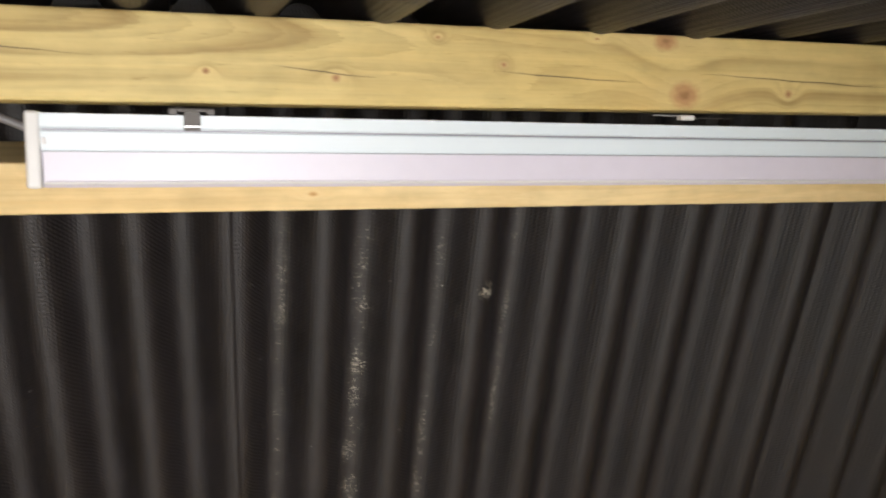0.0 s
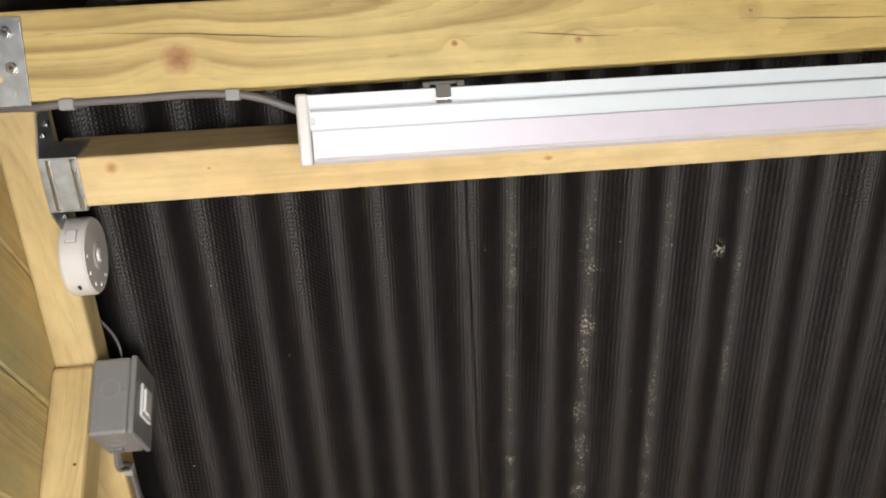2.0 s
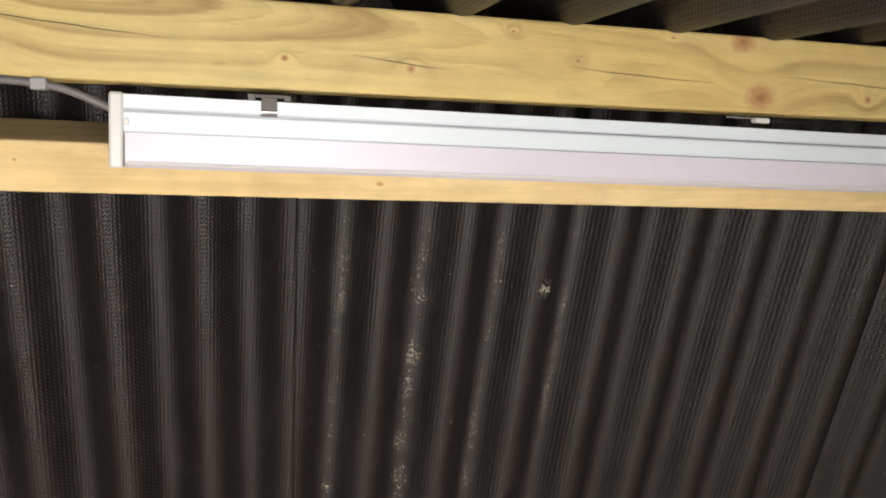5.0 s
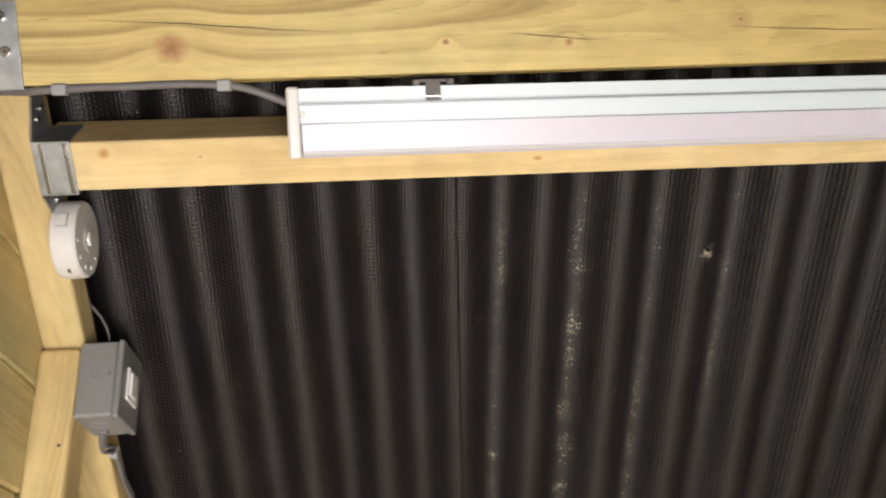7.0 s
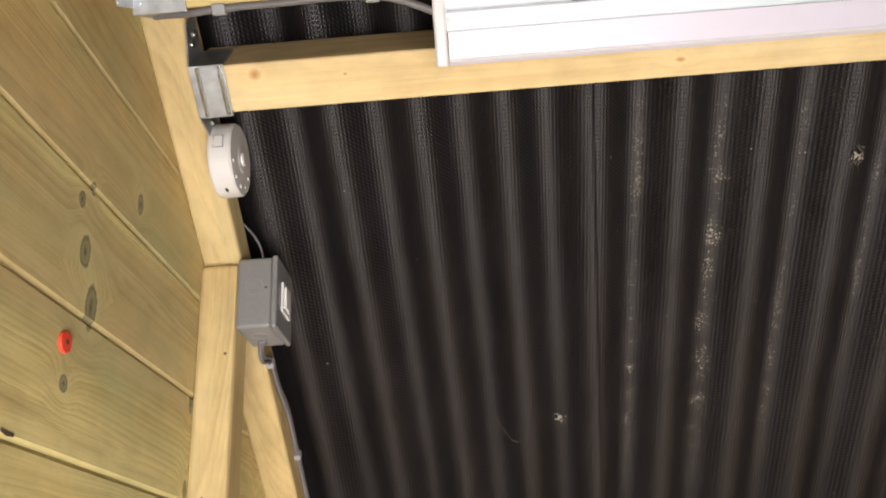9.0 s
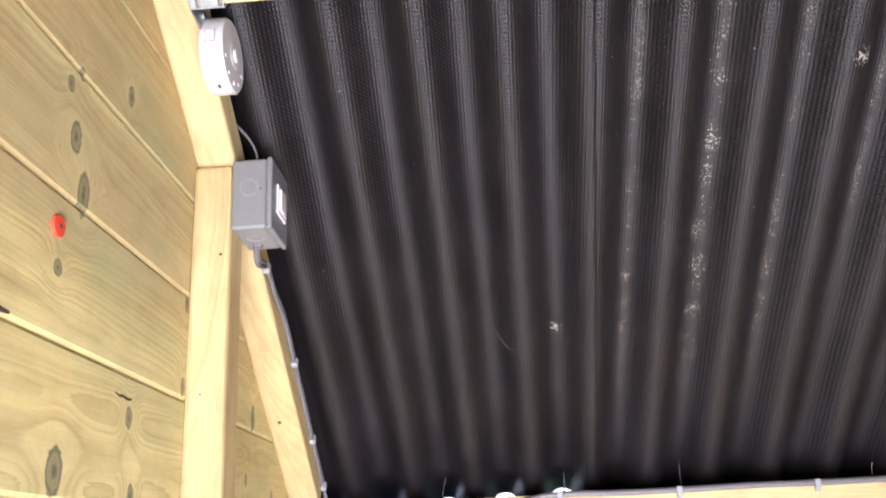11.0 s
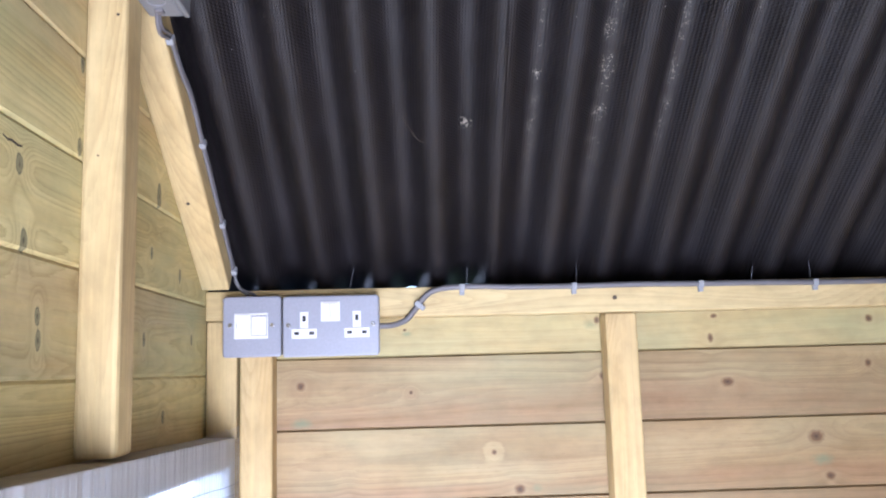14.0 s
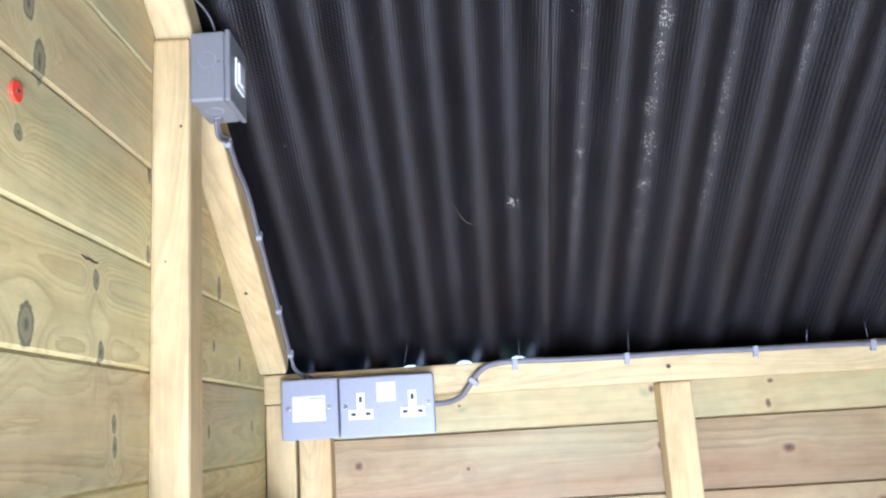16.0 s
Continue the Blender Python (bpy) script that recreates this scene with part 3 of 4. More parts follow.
def rafter(ya, yb, zf, drop=0.041):
    n = Vector((0, -(zf(yb) - zf(ya)), yb - ya)).normalized()
    if n.z < 0:
        n = -n
    p = Vector((xm, ya, zf(ya))) - n * drop / 2
    q = Vector((xm, yb, zf(yb))) - n * drop / 2
    return timber("rafter", p, q, 0.043, drop, FRAME, n, 0.004, label="pale softwood rafter under the roof edge against the boards", category="rafter", group="gable rafters")


rafter(YB - 0.046, RIDGE_Y + 0.012, back_z)
rafter(YF + 0.04, RIDGE_Y - 0.012, front_z)
timber("gable_post", (XW + 0.0205, 1.163, 1.512), (XW + 0.0205, 1.163, 2.050), 0.048, 0.041, FRAME, (1, 0, 0), 0.005, label="square softwood post standing on the window header", category="post")
timber("corner_post", (-0.0115, 1.657, 1.490), (-0.0115, 1.657, 1.668), 0.044, 0.046, FRAME, (1, 0, 0), label="short softwood corner post above the window header", category="post")
timber("wall_stud", (0.0410, 1.6575, 0), (0.0410, 1.6575, 1.667), 0.044, 0.050, FRAME, (1, 0, 0), 0.004, label="pale softwood wall stud beside the window", category="stud", group="back wall studs")
timber("wall_stud", (0.6095, 1.6575, 0), (0.6085, 1.6575, 1.667), 0.044, 0.050, FRAME, (1, 0, 0), 0.004, label="pale softwood wall stud under the top plate", category="stud", group="back wall studs")
timber("wall_stud", (1.20, 1.6575, 0), (1.20, 1.6575, 1.667), 0.044, 0.050, FRAME, (1, 0, 0), 0.004, label="pale softwood wall stud under the top plate", category="stud", group="back wall studs")
timber("top_plate", (XW, 1.6575, 1.692), (XE, 1.6575, 1.688), 0.045, 0.046, FRAME, label="pale softwood top plate along the back wall", category="top plate")


def header_z(y):
    return 1.5185 - 0.033 * (y - 0.878)


timber("window_header", (-0.0145, 0.30, header_z(0.30) - 0.022), (-0.0145, 1.634, header_z(1.634) - 0.022), 0.045, 0.043, WEATHERED, label="grey weathered softwood header over the window, behind plastic film", category="header")
timber("window_jamb", (-0.016, 1.606, 0.70), (-0.016, 1.606, 1.447), 0.054, 0.040, WEATHERED, (1, 0, 0), label="grey weathered softwood jamb of the window, behind plastic film", category="jamb")
timber("window_sill", (-0.016, 0.45, 0.72), (-0.016, 1.634, 0.72), 0.060, 0.040, FRAME, label="softwood window sill below the plastic film", category="sill")

N1 = Vector((0, -SN, CS))       # square to the front slope, upwards
U1 = Vector((0, CS, SN))        # up along the front slope
foot = Vector((0, 0.824, 2.136)) + N1 * 0.033 + U1 * 0.0235
timber("ridge_purlin", foot + Vector((0.008, 0, 0)) - N1 * 0.002, foot + Vector((XE, 0, 0)) + N1 * 0.0125, 0.047, 0.0662, PINE, N1, 0.0022, label="planed pine purlin with red knots and drying cracks", category="beam")
N2 = Vector((0, SN, CS))        # square to the back slope, upwards
U2 = Vector((0, -CS, SN))       # up along the back slope
foot2 = Vector((0, 0.985, 2.141)) + N2 * 0.033 + U2 * 0.0235
timber("purlin", foot2 + Vector((0.010, 0, 0)), foot2 + Vector((XE, 0, 0)), 0.047, 0.066, PINE_PALE, N2, 0.0022, label="pale pine purlin under the back roofing sheets", category="purlin")

# drying cracks in the ridge purlin
def crack(x0, x1, s0, s1, w=0.0007):
    bm = bmesh.new()
    n = 16
    rows = []
    for i in range(n + 1):
        f = i / n
        x = x0 + (x1 - x0) * f
        s = s0 + (s1 - s0) * f + 0.0012 * noise.noise((x * 40, s0 * 90, 0.5))
        t = w * math.sin(math.pi * min(1, max(0.03, f * 1.02))) + 0.0001
        p = Vector((0, 0.824, 2.136)) - U1 * 0.0006
        rows.append([bm.verts.new(Vector((x, 0, 0)) + p + N1 * (s + d)) for d in (-t / 2, t / 2)])
    for a, b in zip(rows, rows[1:]):
        bm.faces.new((a[0], b[0], b[1], a[1]))
    return bm


ridge = bpy.data.objects["ridge_purlin"]
for c in ((0.10, 0.29, 0.046, 0.033), (0.80, 1.02, 0.036, 0.029), (0.42, 0.50, 0.030, 0.023), (0.60, 0.74, 0.031, 0.026)):
    ob = part("crack", crack(*c), KNOT_HOLE, ridge)
    ob.matrix_parent_inverse = ridge.matrix_world.inverted()


# ---------------------------------------------------------------- metal hangers
def screw(parent, at, axis, r=0.0042, depth=0.003):
    bm = disc(r, depth, axis, 14, 0.0008)
    ob = part("screw", bm, SCREW, parent)
    ob.location = at
    cross = part("screw_slot", disc(r * 0.45, depth * 1.06, axis, 4), DARK_STEEL, ob)
    return ob


hang = root("joist_hanger", pose(0.0, 0.824, 2.136, 36.3, 0, 0))
tagged(hang, "galvanised steel joist hanger screwed to the ridge purlin", "joist hanger", "joist hangers")
# own y points up the front slope, own z square to it; the purlin's face is y = 0
plate = box(0.0072, 0.0500, -0.0026, -0.0008, -0.0046, 0.060, 0.0004)
part("side_plate", plate, ZINC, hang)
part("flange", box(0.0070, 0.0088, -0.034, -0.0010, 0.001, 0.058, 0.0004), ZINC, hang)
part("seat", box(0.0072, 0.0500, -0.0006, 0.048, -0.0046, -0.0030, 0.0004), ZINC, hang)
for x, z, kind in ((0.0388, 0.049, 1), (0.0400, 0.0233, 1), (0.0292, 0.0408, 0), (0.0304, 0.0152, 0)):
    if kind:
        screw(hang, (x, -0.0034, z), "y")
    else:
        part("hole", disc(0.0024, 0.0004, "y", 12, center=(x, -0.0027, z)), PINE_PALE, hang)
screw(hang, (0.0092, -0.022, 0.040), "x", 0.0038)
for k in range(3):
    part("dimple", disc(0.0018, 0.0014, "y", 10, center=(0.013 + 0.013 * k, -0.003, 0.0045)), ZINC, hang)

hang2 = root("joist_hanger", pose(0.0, 0.985, 2.141, -36.3, 0, 0))
tagged(hang2, "galvanised steel joist hanger under the end of the purlin", "joist hanger", "joist hangers")
# own -y points up the back slope, own z square to it; the purlin's underside is z = 0
part("seat", box(0.0068, 0.0400, -0.0480, 0.0006, -0.0032, -0.0012, 0.0005), ZINC, hang2)
for x in (0.0155, 0.0365):
    part("rib", box(x - 0.0022, x + 0.0022, -0.0478, 0.0004, -0.0046, -0.0030, 0.0012), SCREW, hang2)
part("side_plate", box(0.0068, 0.0400, 0.0006, 0.0024, -0.0030, 0.046, 0.0004), ZINC, hang2)
part("side_plate", box(0.0068, 0.0400, -0.0494, -0.0476, -0.0030, 0.046, 0.0004), ZINC, hang2)


def flange(y0, y1):
    bm = bmesh.new()
    pts = [(y0, -0.003), (y1, 0.018), (y1, 0.044), (y0, 0.046)]
    a = [bm.verts.new((0.0068, y, z)) for y, z in pts]
    b = [bm.verts.new((0.0086, y, z)) for y, z in pts]
    for i in range(4):
        bm.faces.new((a[i], a[(i + 1) % 4], b[(i + 1) % 4], b[i]))
    bm.faces.new(a[::-1])
    bm.faces.new(b)
    bmesh.ops.recalc_face_normals(bm, faces=bm.faces)
    return bm


part("flange", flange(0.0026, 0.036), ZINC, hang2)
part("flange", flange(-0.0496, -0.084), ZINC, hang2)
for y, z in ((-0.064, 0.020), (-0.070, 0.034), (0.018, 0.026)):
    screw(hang2, (0.0092, y, z), "x", 0.0036)

# ---------------------------------------------------------------- lamp under the ridge purlin
lampe = root("batten_light", pose(0.2470, 0.832, 2.132, 36.3, 0, 0.25))
tagged(lampe, "white LED batten light, switched off, clipped under the purlin", "lamp")
LEN = 1.20
part("housing", prism([(-0.0012, -0.001), (0.0000, -0.0105), (0.0010, -0.0118), (0.0010, -0.0132), (0.0000, -0.0142), (0.0022, -0.0285), (0.038, -0.0285), (0.040, -0.012), (0.040, -0.001)], 0.006, LEN), LAMP_WHITE, lampe)
part("diffuser", prism([(0.0018, -0.0290), (0.0034, -0.0500), (0.0048, -0.0532), (0.0078, -0.0552), (0.030, -0.0552), (0.0365, -0.0500), (0.0385, -0.0290)], 0.007, LEN), LILAC, lampe, "opal lilac-white diffuser")
part("bead", prism([(0.0028, -0.0508), (0.0026, -0.0522), (0.0040, -0.0530), (0.0046, -0.0516)], 0.007, LEN), WHITE, lampe)
part("end_cap", box(-0.004, 0.0062, -0.0016, 0.0415, -0.0556, 0.0005, 0.0022), WHITE, lampe)
part("seam", box(0.007, LEN, 0.0009, 0.0021, -0.0290, -0.0283), GREY_PLATE, lampe)
part("groove", box(0.007, LEN, 0.0002, 0.0012, -0.0134, -0.0120), GREY_PLATE, lampe)
part("catch", box(0.0068, 0.0100, -0.0002, 0.0022, -0.0235, -0.0185, 0.0006), WHITE, lampe)

root_clip = root("mounting_clip", pose(0.3585, 0.832, 2.132, 36.3, 0, 0))
tagged(root_clip, "dark spring-steel mounting clip between purlin and batten light", "clip", "lamp clips")
part("plate", box(-0.0165, 0.0165, -0.0045, 0.036, 0.0012, 0.0040, 0.0006), DARK_STEEL, root_clip)
part("tongue", box(-0.0060, 0.0060, -0.0022, -0.0006, -0.0130, 0.0030, 0.0005), DARK_STEEL, root_clip)
part("lip", box(-0.0060, 0.0060, -0.0026, -0.0018, -0.0100, -0.0092), SCREW, root_clip)
for x in (-0.0135, 0.0135):
    part("ear", box(x - 0.003, x + 0.003, -0.0058, -0.0030, -0.0010, 0.0038, 0.0006), DARK_STEEL, root_clip)

tie = root("cable_tie", pose(0.790, 0.830, 2.134, 36.3, 0, 0))
tagged(tie, "small white cable clip tucked between purlin and batten light", "cable clip")
part("block", box(-0.0075, 0.0075, -0.0030, 0.004, -0.0005, 0.0040, 0.0012), WHITE, tie)
part("strand", box(-0.035, -0.006, -0.0012, 0.0000, 0.0028, 0.0040, 0.0003), CLIP, tie)
part("strand", box(0.006, 0.052, -0.0008, 0.0000, 0.0012, 0.0020, 0.0003), DARK_STEEL, tie)


def under(x, s, out=0.0):
    """A point below the lower front edge of the ridge purlin."""
    return Vector((x, 0.824, 2.136)) + N1 * s + U1 * out


lead = tagged(root("lamp_cable", Matrix()), "thin grey cable clipped under the purlin to the lamp", "cable")
tube("sheath", [under(0.2490, -0.0225, 0.010), under(0.2330, -0.0150, 0.004), under(0.2120, -0.0075, 0.002), under(0.1960, -0.0048, 0.001), under(0.1150, -0.0040, 0.001), under(0.0730, -0.0048, 0.001), under(0.0480, -0.0060, 0.004), under(0.0300, -0.0050, 0.014), under(0.0160, -0.0046, 0.022)], 0.0031, CABLE, lead)
for x in (0.0750, 0.1970):
    b = part("cable_clip", box(-0.0055, 0.0055, -0.0042, 0.0050, -0.0045, 0.0042, 0.0012), CLIP, lead)
    b.matrix_basis = Matrix.Translation(under(x, -0.0050, 0.001)) @ Matrix.Rotation(RISE, 4, "X")

# ---------------------------------------------------------------- sensor, boxes and sockets
sensor = root("presence_sensor", pose(0.0060, 1.0500, 2.1265, 0, 90, 0) @ Matrix.Diagonal((0.94, 0.94, 1, 1)))
tagged(sensor, "round white presence sensor fixed to the rafter", "sensor")
# own z points into the room, own x down, own y along the rafter
bm = bmesh.new()
prof = [(0.0, 0.0), (0.0398, 0.0), (0.0407, 0.002), (0.0404, 0.0205), (0.0384, 0.0230), (0.0150, 0.0238), (0.0125, 0.0246), (0.0, 0.0258)]
rings = []
for r, h in prof:
    rings.append([bm.verts.new((r * math.cos(a), r * math.sin(a), h)) for a in [i * 2 * math.pi / 56 for i in range(56)]] if r else [bm.verts.new((0, 0, h))])
for a, b in zip(rings, rings[1:]):
    for i in range(56):
        j = (i + 1) % 56
        f = [a[i % len(a)], a[j % len(a)], b[j % len(b)], b[i % len(b)]]
        bm.faces.new(list(dict.fromkeys(f)))
bmesh.ops.recalc_face_normals(bm, faces=bm.faces)
part("housing", bm, WHITE, sensor)
c = part("cover", box(-0.0075, 0.0055, -0.0417, -0.0380, 0.0065, 0.0155, 0.0006), WHITE, sensor, "small square cover in the rim")
part("gap", box(-0.0083, 0.0063, -0.0405, -0.0370, 0.0057, 0.0163), GREY_PLATE, sensor)
part("slot", box(0.0385, 0.0409, -0.010, -0.004, 0.0115, 0.0138), BLACK, sensor)
part("lens", disc(0.0075, 0.005, "z", 20, 0.002, center=(0, 0, 0.0250)), WHITE, sensor)

for k in range(5):
    a = radians(-60 + 34 * k)
    part("dot", disc(0.0022, 0.0014, "z", 10, 0.0004, center=(0.031 * math.cos(a), 0.031 * math.sin(a), 0.0236)), WHITE, sensor)


def ring(r, w, depth, axis, center, n=28):
    bm = bmesh.new()
    loops = []
    for rr, d in ((r, 0), (r, depth), (r - w, depth), (r - w, 0)):
        loops.append([bm.verts.new((rr * math.cos(i * 2 * math.pi / n), rr * math.sin(i * 2 * math.pi / n), d)) for i in range(n)])
    for k in range(4):
        a, b = loops[k], loops[(k + 1) % 4]
        for i in range(n):
            j = (i + 1) % n
            bm.faces.new((a[i], a[j], b[j], b[i]))
    bmesh.ops.recalc_face_normals(bm, faces=bm.faces)
    turn = {"z": Matrix(), "x": Matrix.Rotation(radians(90), 4, "Y"), "y": Matrix.Rotation(radians(90), 4, "X")}[axis]
    bmesh.ops.transform(bm, matrix=Matrix.Translation(center) @ turn, verts=bm.verts)
    return bm


sw = root("switch_box", pose(0.0042, 1.173, 2.0145, 0, 0, 0))
tagged(sw, "grey metal surface box with white rocker switch on the post", "switch")
part("back_box", box(0, 0.0375, -0.035, 0.035, -0.040, 0.040, 0.0035, 3), GREY_BOX, sw)
face = part("faceplate", box(0.0377, 0.0440, -0.0362, 0.0362, -0.0412, 0.0412, 0.0025, 3), GREY_BOX, sw)
part("rocker_frame", box(0.0438, 0.0465, -0.016, 0.019, -0.017, 0.017, 0.0008), WHITE, face)
rk = part("rocker", box(0.0460, 0.0490, -0.012, 0.004, -0.012, 0.012, 0.0008), WHITE, face)
part("rocker", box(0.0460, 0.0472, 0.006, 0.016, -0.012, 0.012, 0.0006), WHITE, face)
part("knockout", ring(0.0098, 0.0011, 0.0007, "y", (0.019, -0.0349, 0.0065)), GREY_PLATE, sw)
part("knockout", ring(0.0098, 0.0011, 0.0007, "z", (0.019, -0.005, -0.0407)), GREY_PLATE, sw)
part("vent_slot", box(0.0310, 0.0330, -0.0356, -0.0346, 0.0035, 0.0050), SCREW, sw)
part("gland", box(0.012, 0.021, 0.012, 0.022, -0.0430, -0.039, 0.0015), CABLE, sw)

single = root("wall_switch", pose(0.0412, 1.634, 1.6575))
tagged(single, "grey metal single switch with white rocker on the back wall", "switch")
part("back_box", box(-0.0415, 0.0415, -0.026, 0, -0.043, 0.043, 0.003), GREY_BOX, single)


def plate_mesh(w, h, y0, y1, r):
    """A plate with rounded corners and a soft front edge."""
    bm = bmesh.new()
    pts = []
    for cx, cz, a0 in ((w - r, h - r, 0), (-w + r, h - r, 90), (-w + r, -h + r, 180), (w - r, -h + r, 270)):
        for k in range(6):
            a = radians(a0 + 18 * k)
            pts.append((cx, cz, math.cos(a), math.sin(a)))
    loops = []
    for y, d in ((y1, 0), (y0 + 0.003, 0), (y0 + 0.0009, -0.0007), (y0, -0.0028)):
        loops.append([bm.verts.new((cx + (r + d) * ca, y, cz + (r + d) * sa)) for cx, cz, ca, sa in pts])
    n = len(pts)
    for a, b in zip(loops, loops[1:]):
        for i in range(n):
            j = (i + 1) % n
            bm.faces.new((a[i], a[j], b[j], b[i]))
    bm.faces.new(loops[0])
    bm.faces.new(loops[-1])
    bmesh.ops.recalc_face_normals(bm, faces=bm.faces)
    return bm


def wall_screw(parent, x, z):
    ob = part("screw", disc(0.0034, 0.0018, "y", 16, 0.0006), SCREW, parent)
    ob.location = (x, -0.0348, z)
    part("screw_slot", box(-0.0026, 0.0026, -0.0011, -0.0008, -0.0004, 0.0004), DARK_STEEL, ob)


face = part("faceplate", plate_mesh(0.0437, 0.0457, -0.034, -0.0262, 0.0055), GREY_PLATE, single)
part("insert", box(-0.0262, 0.0240, -0.0352, -0.0338, -0.0182, 0.0200, 0.0006), WHITE, face)
part("rocker", box(-0.0235, -0.0015, -0.0368, -0.0350, -0.0165, 0.0180, 0.0008), WHITE, face)
part("rocker", box(0.0005, 0.0215, -0.0378, -0.0350, -0.0130, 0.0150, 0.0010), WHITE, face)
part("gap", box(-0.0004, 0.0224, -0.0356, -0.0348, -0.0142, 0.0162), GREY_PLATE, face)
part("mark", box(-0.0228, -0.0222, -0.0371, -0.0366, -0.004, 0.006), GREY_BOX, face)
wall_screw(face, -0.0325, 0.0025)
wall_screw(face, 0.0300, 0.0010)

double = root("double_socket", pose(0.1595, 1.634, 1.6560))
tagged(double, "grey metal double mains socket with white rockers on the back wall", "socket")
part("back_box", box(-0.0705, 0.0705, -0.026, 0, -0.043, 0.043, 0.003), GREY_BOX, double)
face = part("faceplate", plate_mesh(0.0728, 0.0458, -0.034, -0.0262, 0.0055), GREY_PLATE, double)
part("insert", box(-0.0152, 0.0136, -0.0352, -0.0338, 0.0066, 0.0362, 0.0006), WHITE, face)
for x in (-0.0070, 0.0052):
    part("rocker", box(x - 0.0055, x + 0.0055, -0.0375, -0.0350, 0.0095, 0.0335, 0.0010), WHITE, face)
for x in (-0.0402, 0.0388):
    bm = box(x - 0.0062, x + 0.0062, -0.0350, -0.0338, -0.0030, 0.0212, 0.0003, 1)
    box(x - 0.0188, x + 0.0188, -0.0350, -0.0338, -0.0185, -0.0040, 0.0003, 1, bm)
    outlet = part("outlet", bm, WHITE, face)
    part("slot", box(x - 0.0024, x + 0.0024, -0.0354, -0.0346, 0.0070, 0.0155), BLACK, outlet)
    for d in (-0.0112, 0.0112):
        part("slot", box(x + d - 0.0036, x + d + 0.0036, -0.0354, -0.0346, -0.0130, -0.0085), BLACK, outlet)
wall_screw(face, -0.0640, 0.0016)
wall_screw(face, 0.0628, 0.0012)

# ---------------------------------------------------------------- cables
run = tagged(root("wall_cable", Matrix()), "grey cable clipped along the top plate into the socket", "cable")
pts = [(0.231, 1.616, 1.6545), (0.246, 1.619, 1.6545), (0.2609, 1.625, 1.6580), (0.2745, 1.6295, 1.6650), (0.2845, 1.6295, 1.6765), (0.2960, 1.6295, 1.6920), (0.3080, 1.6295, 1.7035), (0.3230, 1.6295, 1.7095), (0.3600, 1.6295, 1.7125), (0.4400, 1.6295, 1.7105), (0.5350, 1.6295, 1.7095), (0.6400, 1.6295, 1.7100), (0.7360, 1.6295, 1.7085), (0.8300, 1.6295, 1.7080), (0.9190, 1.6295, 1.7065), (1.1500, 1.6295, 1.7060), (1.6000, 1.6295, 1.7050)]
tube("sheath", pts, 0.0046, CABLE, run)
for x, z, turn in ((0.2915, 1.6868, 52), (0.3600, 1.7115, 0), (0.5355, 1.7090, 0), (0.7360, 1.7080, 0), (0.9190, 1.7060, 0), (1.1000, 1.7055, 0), (1.28, 1.705, 0)):
    c = part("cable_clip", box(-0.0042, 0.0042, 1.6236 - 1.6295, 1.6348 - 1.6295, -0.0062, 0.0058, 0.0014), CLIP, run)
    c.matrix_basis = pose(x, 1.6295, z, 0, -turn, 0)
    n = part("clip_lug", box(-0.0038, 0.0038, -0.0020, 0.0050, -0.0120, -0.0050, 0.0012), CLIP, c)


def rafter_point(y, x=0.0100, below=0.006):
    return Vector((x, y, back_z(y) - below / CS))


drop = tagged(root("rafter_cable", Matrix()), "pair of grey cables clipped down the edge of the rafter", "cable")
ys = [1.36, 1.42, 1.48, 1.54, 1.60, 1.628]
for k, off in enumerate((0.0, 0.0054)):
    line_pts = [Vector((0.0190 - off / 3, 1.190, 1.978)), Vector((0.0150 - off / 3, 1.212, 1.968 - off)), Vector((0.0115, 1.262, 1.976 - 0.001 - off)), Vector((0.0105, 1.310, 1.955 - off))]
    line_pts += [rafter_point(y, 0.0092, 0.0045 + off) for y in ys]
    line_pts += [Vector((0.012 + off, 1.632, 1.724 - off)), Vector((0.030 + off * 2, 1.628, 1.706)), Vector((0.042 + off, 1.622, 1.690))]
    tube("sheath", line_pts, 0.0025, CABLE, drop)
for p in (Vector((0.0125, 1.262, 1.9715)), rafter_point(1.4225, 0.0106, 0.0075), rafter_point(1.541, 0.0106, 0.0075), rafter_point(1.622, 0.0106, 0.0075)):
    c = part("cable_clip", box(-0.0055, 0.0036, -0.0040, 0.0040, -0.0070, 0.0055, 0.0014), CLIP, drop)
    c.matrix_basis = Matrix.Translation(p) @ Matrix.Rotation(-RISE, 4, "X")

feed = tagged(root("feed_cable", Matrix()), "dark grey cable clipped down the front rafter", "cable")
tube("sheath", [(0.0125, 0.812, 2.196), (0.0125, 0.782, 2.180), (0.0125, 0.760, 2.160), (0.0125, 0.735, 2.140), (0.0125, 0.60, 2.040), (0.0125, 0.40, 1.892), (0.0125, 0.20, 1.745)], 0.0042, CABLE, feed)
for p in ((0.0135, 0.750, 2.150), (0.0135, 0.55, 2.001)):
    c = part("cable_clip", box(-0.0065, 0.0050, -0.0050, 0.0050, -0.0080, 0.0070, 0.0016), CLIP, feed)
    c.matrix_basis = Matrix.Translation(p) @ Matrix.Rotation(RISE, 4, "X")

loop = tagged(root("sensor_cable", Matrix()), "thin grey cable from the sensor to the switch box", "cable")
tube("sheath", [(0.0030, 1.1500, 2.1040), (0.0110, 1.1520, 2.0950), (0.0190, 1.1530, 2.0840), (0.0240, 1.1560, 2.0730), (0.0265, 1.1640, 2.0520)], 0.0014, CABLE, loop)


